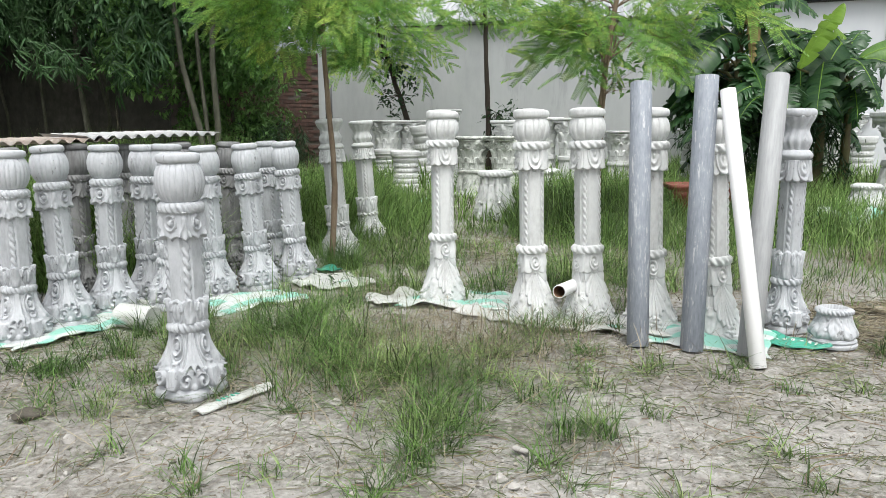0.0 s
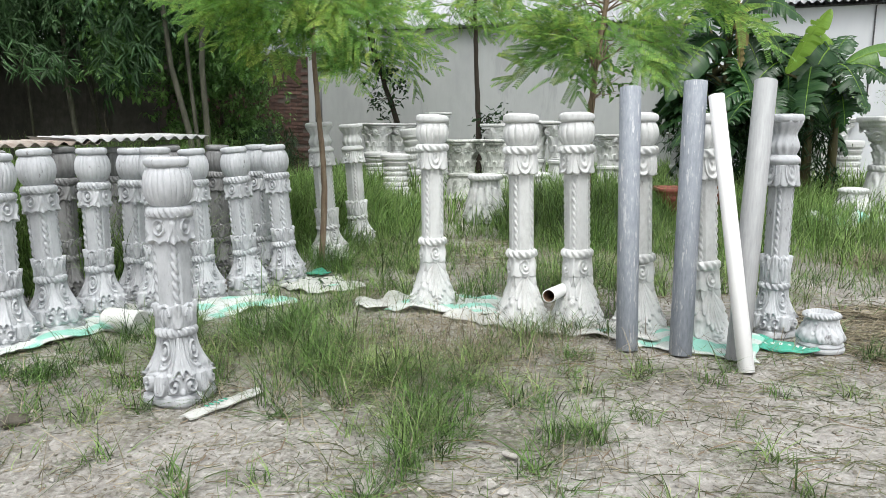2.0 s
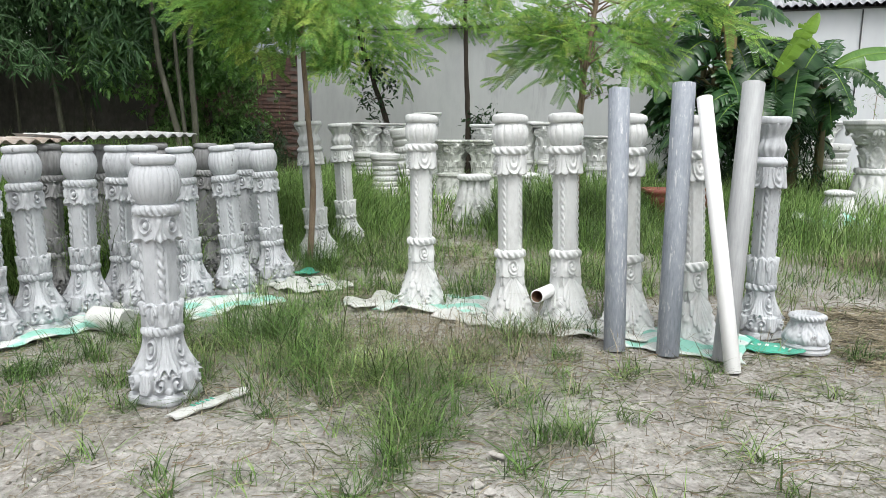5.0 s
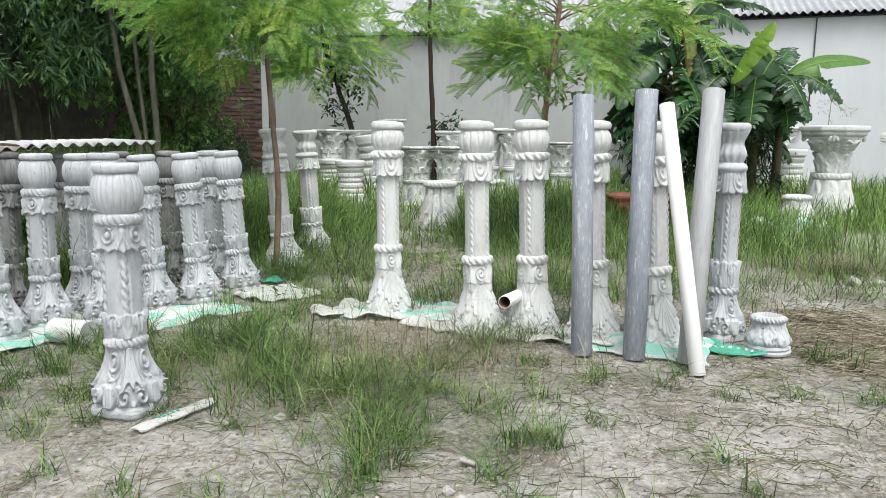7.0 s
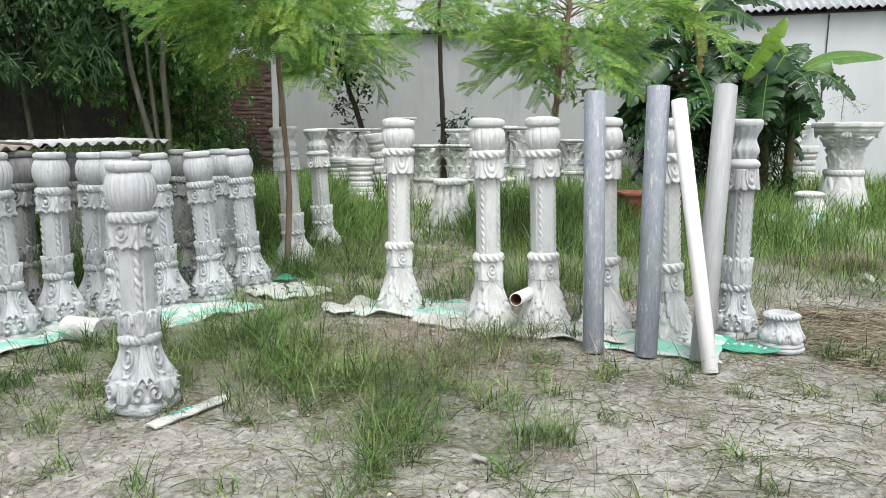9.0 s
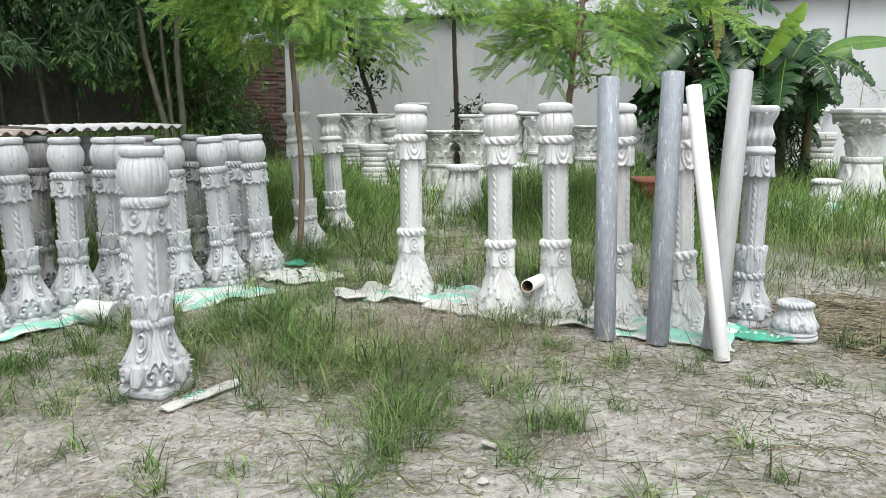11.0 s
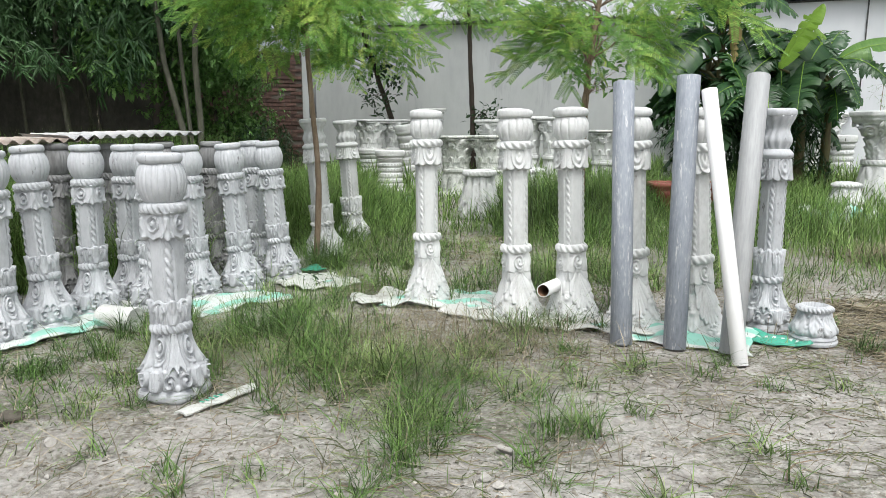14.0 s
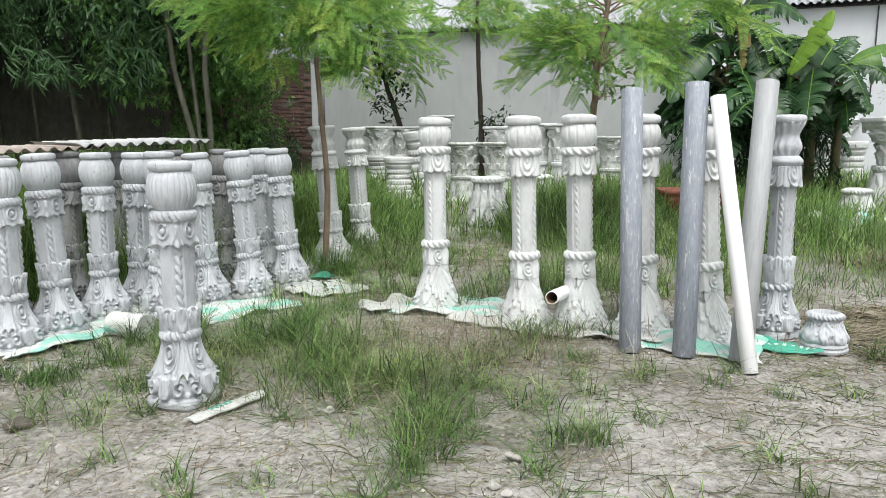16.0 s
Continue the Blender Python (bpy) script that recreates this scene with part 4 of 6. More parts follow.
corinthian("broken-topped capital stacked among pedestals", pose(9.75, 18.5, 0, 0, 0, 25), GC, 0.95, 1.72, 0.62)
pedestal("worn grey pedestal in grass", pose(9.75, 17.7, 0), GC, 0.66, 1.16)
pedestal("worn stacked pedestal near the shed", pose(12.2, 18.0, 0), GC, 0.68, 1.55)
pot_capital("pot_capital", "low pale capital sunk in long grass", pose(6.8, 12.1, 0), GC, 2.0)
pot_capital("pot_capital", "low pale capital sunk in long grass", pose(2.0, 14.6, 0), GC, 2.4)

# ---- red planter trough ----
planter = thing("planter_trough", "dull red trough planter with ribbed lip in grass", "planter", pose(3.92, 11.5, 0, 0, 0, -4))
prof = [(0.30, 0.0), (0.36, 0.03), (0.38, 0.20), (0.40, 0.34), (0.43, 0.38), (0.43, 0.44), (0.41, 0.46), (0.49, 0.50), (0.50, 0.56), (0.46, 0.565), (0.44, 0.50), (0.40, 0.46)]
z = np.array([p[1] for p in prof]); r = np.array([p[0] for p in prof])
plan = (np.abs(np.cos(TH)) ** 8 + np.abs(np.sin(TH) / 0.62) ** 8) ** (-1 / 8)
part("trough", turned("trough", z, r[:, None] * 1.05 * plan[None] * (1 + 0.012 * np.cos(40 * TH)[None] * ((z > 0.03) & (z < 0.36))[:, None]), RED_CLAY), RED_CLAY, planter)
fineness(96)
plan = (np.abs(np.cos(TH)) ** 8 + np.abs(np.sin(TH) / 0.62) ** 8) ** (-1 / 8)
part("soil", turned("soil", np.array([0.44, 0.465]), np.array([0.42, 0.40])[:, None] * plan[None], SOIL_DARK), SOIL_DARK, planter)

# ---- corrugated sheets lying on the back columns ----
def loose_sheet(label, a, b, back, mat, pitch=0.115):
    """A sheet with its waved edge from a to b; back is a point on the far edge behind a."""
    a, b, c = Vector(a), Vector(b), Vector(back)
    X = (b - a).normalized(); Z = X.cross(c - a).normalized(); Y = Z.cross(X)
    m = Matrix.Translation(a) @ Matrix((X, Y, Z)).transposed().to_4x4()
    t = thing("corrugated_sheet", label, "roof sheet", m, "loose roof sheets")
    part("sheet", corrugated("sheet", (b - a).length, (c - a).length, pitch, 0.017, mat), mat, t)
    return t


loose_sheet("rusty brown corrugated iron sheet lying on columns", (-3.95, 4.75, 1.262), (-2.78, 6.45, 1.312), (-4.65, 5.25, 1.27), SHEET_OLD)
loose_sheet("pale corrugated iron sheet lying on columns", (-2.93, 6.25, 1.325), (-2.12, 7.25, 1.352), (-3.60, 6.80, 1.34), SHEET_PALE)


# ---- sacking on the ground ----
def sack(label, cx, cy, lx, ly, turn, mat, seed, rise=0.03, fold=0.0):
    """A crumpled woven sack with a ragged outline, of two layers."""
    t = thing("woven_sack", label, "sack", pose(cx, cy, 0, 0, 0, turn), "sacks under the columns")
    nu, nv = 56, 30
    U, W = np.meshgrid(np.linspace(-1, 1, nu), np.linspace(-1, 1, nv))
    X = U * lx / 2 * (1 + 0.05 * vnoise(W * 2, U * 0, 0.6, seed)) + 0.03 * vnoise(W, U, 0.35, seed + 1)
    Y = W * ly / 2 * (1 + 0.10 * vnoise(U * 2, W * 0, 0.5, seed + 2)) + 0.03 * vnoise(U, W, 0.3, seed + 3)
    Zr = 0.012 + 1.2 * rise * np.abs(vnoise(X * 0.8 + Y * 0.5 + 9, Y - X * 0.4, 0.24, seed + 4)) ** 1.5 + 0.35 * rise * np.abs(vnoise(X, Y, 0.09, seed + 5))
    edge = np.maximum(np.abs(U), np.abs(W))
    Zr = Zr + fold * smooth01(U, 0.4, 1.0)
    Zr = Zr - 0.006 * (edge > 0.97)
    top = np.stack([X, Y, Zr], -1).reshape(-1, 3)
    low = np.stack([X * 0.995, Y * 0.995, Zr - 0.006], -1).reshape(-1, 3)
    f = grid_faces(nv, nu)
    ring = np.concatenate([np.arange(nu), np.arange(1, nv) * nu + nu - 1, (nv - 1) * nu + np.arange(nu - 2, -1, -1), np.arange(nv - 2, 0, -1) * nu])
    k = len(top)
    side = np.stack([ring, np.roll(ring, -1), np.roll(ring, -1) + k, ring + k], -1)[:, ::-1]
    part("cloth", mesh_of("cloth", np.concatenate([top, low]), np.concatenate([f, f[:, ::-1] + k, side]), mat), mat, t)
    return t, (X, Y, Zr)


sack("white woven sack folded beside a column", -0.30, 6.12, 0.62, 0.30, 28, SACK, 11, 0.05, 0.04)
sack("white woven sacking with mint print under columns", 0.18, 6.02, 0.95, 0.62, -16, SACK_MINT, 21, 0.045)
sack("white woven sacking spread under columns", 0.62, 5.55, 0.95, 0.55, -30, SACK, 31, 0.045)
sack("white woven sacking spread under columns", 1.20, 5.28, 0.85, 0.55, -20, SACK, 41, 0.04)
sack("mint and white sacking under columns", 1.78, 4.92, 0.80, 0.62, -26, SACK_MINT, 51, 0.04)
gs, (SX, SY, SZ) = sack("green printed woven sack with white lettering bars", 2.28, 4.80, 0.52, 0.26, -28, SACK_GREEN, 61, 0.05, 0.02)
for k in range(9):
    # unreadable lettering: short white bars that follow the cloth
    i0, j0 = 11, 8 + 5 * k
    P = np.stack([SX[i0:i0 + 8, j0:j0 + 3], SY[i0:i0 + 8, j0:j0 + 3], SZ[i0:i0 + 8, j0:j0 + 3] + 0.004], -1)
    part("lettering_bar", mesh_of("lettering_bar", P.reshape(-1, 3), grid_faces(8, 3), INK_WHITE), INK_WHITE, gs)
sack("white sacking under the column row", -2.62, 5.12, 0.95, 0.38, 58, SACK_MINT, 71, 0.03)
sack("mint printed sacking under the column row", -1.60, 5.98, 0.85, 0.50, 46, SACK_MINT, 81, 0.035)
sack("crumpled dirty white sack with dead leaves", -1.00, 6.75, 0.62, 0.55, 40, SACK, 91, 0.05)
sack("green corner of sacking behind the row", -1.20, 7.35, 0.30, 0.22, 30, SACK_GREEN, 95, 0.05)
sack("white sacking spread under the shaded columns", -2.35, 6.30, 0.9, 0.8, 50, SACK, 97, 0.03)
sack("scrap of mint plastic on the grass", -0.30, 14.4, 0.7, 0.35, 20, SACK_MINT, 99, 0.10)
sack("mint plastic sheeting tangled in grass", 6.05, 11.0, 1.2, 0.8, 10, SACK_MINT, 101, 0.20)

# rolled sack lying on its side
roll = thing("rolled_sack", "white sacking rolled into a short drum", "sack roll", pose(-2.31, 5.25, 0.085, 0, 90, -20))
th_roll = np.linspace(0, 1, 34)
rz, rR = np.linspace(0, 0.29, 34), (0.083 + 0.003 * np.sin(TH * 3)[None] + 0.004 * vnoise(TH[None] * 0.6, th_roll[:, None] * 2, 0.25, 5))
part("roll", turned("roll", rz, rR, SACK), SACK, roll)
part("end_fold", turned("end_fold", np.array([0.286, 0.296, 0.288, 0.292, 0.288]), np.array([0.086, 0.078, 0.07, 0.03, 0.002])[:, None] * np.ones((1, NT)), SACK), SACK, roll)

# printed strip on the soil near the lone column
strip = thing("folded_sack_strip", "long folded white sack strip with green print", "sack strip", pose(-1.09, 3.76, 0.0, 0, 0, 56))
bm = bmesh.new()
bmesh.ops.create_grid(bm, x_segments=40, y_segments=6, size=0.5)
for v in bm.verts:
    x, y = v.co.x, v.co.y
    v.co = (x * 0.48, y * 0.082 * (1 + 0.05 * math.sin(x * 9)), 0.018 + 0.003 * math.sin(x * 17 + y * 3) + 0.014 * math.cos(y * 3.0))
bmesh.ops.solidify(bm, geom=bm.faces[:], thickness=0.008)
part("cloth", bm, SACK, strip)
for k in range(5):
    b = part("lettering_bar", box_bm(0.014, 0.03, 0.002), INK, strip)
    b.location = (-0.10 + 0.030 * k, 0.004, 0.034)


# ---- stones and clods ----
def rock(label, x, y, s, mat, seed, flat=0.6):
    bm = bmesh.new()
    bmesh.ops.create_icosphere(bm, subdivisions=3, radius=1)
    rs = random.Random(seed)
    o = Vector((rs.uniform(0, 50), rs.uniform(0, 50), 0))
    cuts = [(Vector((rs.uniform(-1, 1), rs.uniform(-1, 1), rs.uniform(-0.4, 1))).normalized(), rs.uniform(0.5, 0.85)) for _ in range(7)]
    for v in bm.verts:
        for nn, d in cuts:
            k = v.co.dot(nn)
            if k > d:
                v.co -= nn * (k - d)
        v.co *= 1 + 0.12 * noise.noise(v.co * 2.2 + o)
        v.co = Vector((v.co.x * s, v.co.y * s * 0.8, v.co.z * s * flat))
    me = bpy.data.meshes.new("rock"); bm.to_mesh(me); bm.free(); me.materials.append(mat)
    ob = new("stone" if mat is STONE else "earth_clod", me)
    ob.matrix_world = pose(x, y, s * flat * 0.45, 0, 0, rs.uniform(0, 360))
    return tagged(ob, label, "stone" if mat is STONE else "clod", "loose stones" if mat is STONE else "")


rock("pale broken rubble on bare soil", -1.70, 3.25, 0.035, STONE, 1, 0.8)
tile = thing("broken_tile", "small pale broken tile piece with dark marks", "tile", pose(0.335, 3.10, 0.012, -38, 8, -24))
part("slab", box_bm(0.070, 0.052, 0.020, 0.004), STONE, tile)
for k in range(6):
    d = part("dimple", box_bm(0.011, 0.008, 0.003, 0.001, 0.0185), CLOD_MAT, tile)
    d.location = (-0.021 + 0.021 * (k % 3), -0.011 + 0.022 * (k // 3), 0)
rock("small white rubble on soil", 0.235, 2.87, 0.034, STONE, 3)
rock("small white rubble on soil", 0.28, 2.80, 0.024, STONE, 4)
rock("pale flat stone on soil", -0.56, 3.72, 0.035, STONE, 5)
rock("dark earth clod on soil", -2.05, 3.52, 0.085, CLOD_MAT, 6, 0.42)
rock("pale flat stone bedded in soil", -0.26, 2.86, 0.09, CLOD_PALE, 7, 0.22)
rock("pale flat stone bedded in soil", 1.02, 2.66, 0.08, STONE, 8, 0.22)
rock("broken pale rubble lump near grass", 4.6, 7.05, 0.09, STONE, 9, 0.6)
rock("broken pale rubble lump near grass", 4.85, 7.0, 0.07, STONE, 10, 0.6)
for i in range(26):
    x, y = rng.uniform(-3, 3.4), rng.uniform(2.2, 4.6)
    rock("tiny pale pebble on sandy soil", x, y, rng.uniform(0.007, 0.016), STONE, 100 + i)

# ---- trees ----
def frond_mesh(pairs=9, leaflets=11, droop=0.25, length=1.0, pinna=0.42):
    """A feathery double-pinnate frond along y, unit long: rachis, side stalks, and pairs of small leaflets."""
    V, F = [], []
    def quad(a, b, c, d):
        n = len(V); V.extend([a, b, c, d]); F.append((n, n + 1, n + 2, n + 3))
    bend = lambda s: np.array([0.0, s * length, -droop * s * s])
    for i in range(6):
        a, b = bend(i / 6), bend((i + 1) / 6)
        quad(a + (-0.006, 0, 0), a + (0.006, 0, 0), b + (0.005, 0, 0), b + (-0.005, 0, 0))
    for i in range(pairs):
        s = 0.16 + 0.84 * i / (pairs - 1)
        root = bend(s)
        ln = pinna * (0.55 + 0.6 * math.sin(math.pi * (0.15 + 0.75 * s)))
        for side in (-1, 1):
            ang = radians(58 - 30 * s)
            d = np.array([side * math.sin(ang), math.cos(ang), 0.28 * math.sin(i * 2.3 + side)])
            nrm = np.array([d[1], -d[0], 0.0])
            for j in range(leaflets):
                q = (j + 1) / leaflets
                c = root + d * ln * q + np.array([0, 0, -0.16 * ln * q * q])
                lw = 0.038 * ln / 0.42 * (1.1 - 0.45 * q)
                step = ln / leaflets * 0.42
                for sd in (-1, 1):
                    tip = c + nrm * sd * lw * 1.4 + d * lw * 0.5 + np.array([0, 0, -0.012])
                    quad(c - d * step * 0.6, tip - d * step * 1.0, tip + d * step * 0.95, c + d * step * 0.7)
    return np.array(V, float), np.array(F)


def leaf_mesh(aspect=5.0, droop=0.18):
    """A pointed leaf along y, unit long, folded on its midrib."""
    s = np.array([0, 0.3, 0.65, 1.0]); w = np.array([0.05, 1.0, 0.75, 0.03]) * 0.5 / aspect
    V = []
    for a, b in zip(s, w):
        z = -droop * a * a
        V += [(-b, a, z + b * 0.4), (0, a, z), (b, a, z + b * 0.4)]
    F = []
    for i in range(3):
        for j in range(2):
            F.append((i * 3 + j, i * 3 + j + 1, i * 3 + 4 + j, i * 3 + 3 + j))
    return np.array(V, float), np.array(F)


FRONDS = [frond_mesh(6, 17, 0.22, pinna=0.42), frond_mesh(5, 18, 0.4, pinna=0.46), frond_mesh(7, 16, 0.15, pinna=0.38)]
LANCE, BROAD = leaf_mesh(7.5, 0.3), leaf_mesh(2.4, 0.25)


def bough(a, b, sag, n=8, wob=0.03, r=None):
    """A wavering path from a to b."""
    r = r or rng
    t = np.linspace(0, 1, n)[:, None]
    P = np.asarray(a) * (1 - t) + np.asarray(b) * t
    P[:, 2] += sag * np.sin(np.pi * t[:, 0])
    P[1:-1] += r.normal(0, wob, (n - 2, 3))
    return P


def feather_tree(label, trunk, r0, r1, tips, per, size, bark, seed, crown_mat=FEATHER):
    """A slim trunk, spreading boughs and a crown of feathery fronds set along them."""
    rs = np.random.default_rng(seed)
    t = thing("feathery_tree", label, "tree")
    T = np.asarray(trunk, float)
    k = np.linspace(0, 1, len(T))
    kk = np.linspace(0, 1, 24)
    P = np.stack([np.interp(kk, k, T[:, i]) for i in range(3)], -1)
    P[1:-1, :2] += rs.normal(0, r0 * 0.10, (22, 2))
    part("trunk", tube("trunk", P, np.linspace(r0, r1, 24) * (1 + 0.05 * rs.normal(size=24)), bark), bark, t)
    top = T[-1]
    sets = [[] for _ in FRONDS]
    for (tip, start) in tips:
        a = np.array([np.interp(start, k, T[:, i]) for i in range(3)])
        B = bough(a, tip, 0.12, 10, 0.02, rs)
        part("bough", tube("bough", B, np.linspace(r1 * 0.5, r1 * 0.1, 10), bark, 7), bark, t)
        L = np.linalg.norm(np.asarray(tip) - a)
        for j in range(max(2, int(per * L))):
            q = rs.uniform(0.2, 1.0) ** 0.55
            p = np.array([np.interp(q, np.linspace(0, 1, 10), B[:, i]) for i in range(3)])
            d = (np.asarray(tip) - a) / L
            out = d * rs.uniform(0.3, 1.1) + rs.normal(0, 0.6, 3)
            out[2] = 0.4 * out[2] + rs.uniform(-0.7, 0.15)
            up = np.array([0, -0.9, 0.9]) + rs.normal(0, 0.4, 3)
            f = rs.integers(len(FRONDS))
            sets[f].append((p, out, up, size * rs.uniform(0.65, 1.2)))
    VF = []
    for f, s in enumerate(sets):
        if s:
            P, Y, Z, S = (np.array([e[i] for e in s]) for i in range(4))
            VF.append(spread_copies(*FRONDS[f], frames_for(P, Y, Z, S)))
    V, F = merged(VF)
    part("crown", mesh_of("crown", V, F, crown_mat, False), crown_mat, t)
    return t


def tips_in(n, lo, hi, start=(0.8, 1.0), seed=0):
    rs = np.random.default_rng(seed)
    return [(rs.uniform(lo, hi), rs.uniform(*start)) for _ in range(n)]


def leafy_stem(label, path, r0, crown_lo, crown_hi, count, size, mat, bark, seed, leaf=BROAD, name="shrub"):
    """A dark stem clothed with leaves on short twigs."""
    rs = np.random.default_rng(seed)
    t = thing(name, label, "tree")
    P = np.asarray(path, float)
    part("trunk", tube("trunk", P, np.linspace(r0, r0 * 0.5, len(P)), bark), bark, t)
    C = np.stack([rs.uniform(crown_lo[i], crown_hi[i], count // 6) for i in range(3)], -1)
    mid = (np.array(crown_lo) + crown_hi) / 2; half = (np.array(crown_hi) - crown_lo) / 2
    C = C[(((C - mid) / half) ** 2).sum(1) < rs.uniform(0.35, 1.15, len(C))]
    for c in C[:14]:
        a = P[np.argmin(np.abs(P[:, 2] - c[2] + 0.15))]
        part("twig", tube("twig", bough(a, c, 0.03, 5, 0.01, rs), np.linspace(r0 * 0.3, r0 * 0.1, 5), bark, 5), bark, t)
    Q = np.repeat(C, 6, 0) + rs.normal(0, size * 0.55, (len(C) * 6, 3))
    Y = rs.normal(0, 1, Q.shape); Y[:, 2] = Y[:, 2] * 0.5 - 0.35
    Z = np.array([0, 0, 1.0]) + rs.normal(0, 0.5, Q.shape)
    V, F = spread_copies(*leaf, frames_for(Q, Y, Z, size * rs.uniform(0.6, 1.25, len(Q))))
    part("crown", mesh_of("crown", V, F, mat, False), mat, t)
    return t


# slim tree among the columns, its crown hanging over the row
feather_tree("slim tree with feathery light green crown", [(-1.17, 7.79, -0.05), (-1.13, 7.79, 0.6), (-1.12, 7.79, 1.0), (-1.17, 7.79, 1.72), (-1.20, 7.79, 2.27), (-1.2, 7.8, 2.6), (-1.17, 7.8, 3.0)],
             0.035, 0.018, tips_in(10, (-2.15, 6.9, 2.60), (-0.75, 8.6, 3.15), (0.66, 0.92), 3) + tips_in(4, (-2.1, 6.9, 2.42), (-1.5, 7.7, 2.7), (0.70, 0.85), 4) + tips_in(6, (-1.35, 7.0, 2.5), (-0.7, 8.2, 2.95), (0.70, 0.9), 6), 6.5, 0.62, BARK, 31)
# tree behind the tall columns
feather_tree("young tree with feathery crown by the columns", [(1.93, 9.5, -0.05), (1.95, 9.5, 1.0), (1.97, 9.5, 1.78), (2.0, 9.5, 2.1), (2.1, 9.5, 2.9), (2.15, 9.5, 3.4)],
             0.050, 0.024, tips_in(10, (1.35, 8.7, 2.35), (3.1, 10.2, 2.8), (0.55, 0.85), 7) + tips_in(10, (1.3, 8.8, 2.7), (3.4, 10.2, 3.4), (0.7, 1.0), 8), 4.2, 0.80, BARK, 37)
leafy_stem("young tree's broad lower leaves on thin twigs", [(1.95, 9.45, 1.0), (1.98, 9.45, 1.8), (2.05, 9.45, 2.5)], 0.012, (1.6, 9.2, 1.75), (2.75, 9.8, 2.5), 330, 0.10, SHRUB_LEAF, BARK, 54, name="vine")
# tree close to the shed
feather_tree("tall thin tree in front of the grey shed", [(1.05, 17, -0.05), (1.02, 17, 1.33), (0.95, 17, 2.8), (0.91, 17, 4.1), (0.95, 17, 5.2)],
             0.075, 0.03, tips_in(9, (-0.1, 16.2, 3.4), (1.5, 17.6, 4.9), (0.65, 1.0), 9), 4.5, 0.95, BARK_DARK, 41)
# leaning tree in front of the shed
feather_tree("dark-stemmed leaning tree with feathery crown before the shed", [(-0.50, 20, -0.05), (-0.80, 20, 1.2), (-1.12, 20, 2.2), (-1.57, 20, 3.56), (-1.80, 20, 4.7)],
             0.095, 0.04, tips_in(13, (-2.5, 19.2, 3.5), (-0.2, 20.4, 5.2), (0.62, 1.0), 12) + tips_in(3, (-2.5, 19.2, 3.1), (-1.9, 19.8, 3.5), (0.6, 0.7), 13), 4.2, 1.15, BARK_DARK, 43)


leafy_stem("dark-leaved sapling before the grey wall", [(-0.55, 19.7, -0.05), (-0.85, 19.7, 1.2), (-1.15, 19.7, 2.2), (-1.40, 19.7, 3.0)], 0.03, (-1.75, 19.4, 1.35), (-0.62, 20.2, 3.35), 900, 0.15, DARK_LEAF, BARK_DARK, 51, name="sapling")
leafy_stem("low dark bush at the foot of the tree", [(1.25, 17.0, -0.05), (1.2, 17, 0.8), (1.2, 17, 1.6)], 0.03, (0.85, 16.6, 0.9), (1.75, 17.4, 2.05), 900, 0.13, DARK_LEAF, BARK_DARK, 52, name="bush")
leafy_stem("wispy twigs of a young plant by the shed", [(8.9, 15, -0.05), (8.95, 15, 1.2), (9.0, 15, 2.2)], 0.012, (8.5, 14.7, 1.4), (9.5, 15.3, 2.5), 260, 0.09, SHRUB_LEAF, BARK, 53, LANCE, name="young_plant")


# ---- shaded thicket along the boundary wall ----
def drooping_clumps(C, mat, size, per, seed, leaf, name, label, kind="stuff"):
    """Fans of leaves hanging from many twig ends."""
    rs = np.random.default_rng(seed)
    n = len(C)
    az = rs.uniform(0, 2 * np.pi, n)
    base = np.stack([np.cos(az), np.sin(az), np.full(n, -0.5)], -1)
    Q = np.repeat(C, per, 0) + rs.normal(0, size * 0.35, (n * per, 3))
    Y = np.repeat(base, per, 0) + rs.normal(0, 0.55, (n * per, 3)); Y[:, 2] -= 0.05
    Z = np.array([0, 0, 1.0]) + rs.normal(0, 0.4, Y.shape)
    V, F = spread_copies(*leaf, frames_for(Q, Y, Z, size * rs.uniform(0.6, 1.3, n * per)))
    ob = new(name, mesh_of(name, V, F, mat, False))
    return tagged(ob, label, "foliage", kind=kind)


def leaf_fans(C, mat, size, per, seed, name, label):
    """Sprays of narrow leaves that hang fanned out from twig ends."""
    rs = np.random.default_rng(seed)
    n = len(C)
    az = rs.uniform(0, 2 * np.pi, n)
    base = np.stack([0.55 * np.cos(az), 0.3 * np.sin(az), np.full(n, -0.55)], -1)
    Q = np.repeat(C, per, 0) + rs.normal(0, size * 0.10, (n * per, 3))
    Y = np.repeat(base, per, 0) + rs.normal(0, 0.45, (n * per, 3)) * (1, 0.6, 0.8)
    Z = np.array([0, -0.8, 0.7]) + rs.normal(0, 0.35, Y.shape)
    V, F = spread_copies(*LANCE, frames_for(Q, Y, Z, size * rs.uniform(0.6, 1.25, n * per)))
    ob = new(name, mesh_of(name, V, F, mat, False))
    return tagged(ob, label, "foliage", kind="stuff")


def box_points(n, lo, hi, seed, clump=0.0):
    rs = np.random.default_rng(seed)
    P = rs.uniform(lo, hi, (n, 3))
    if clump:
        C = rs.uniform(lo, hi, (max(4, n // 30), 3))
        P = C[rs.integers(len(C), size=n)] + rs.normal(0, clump, (n, 3)) * (1, 1, 0.7)
    return P


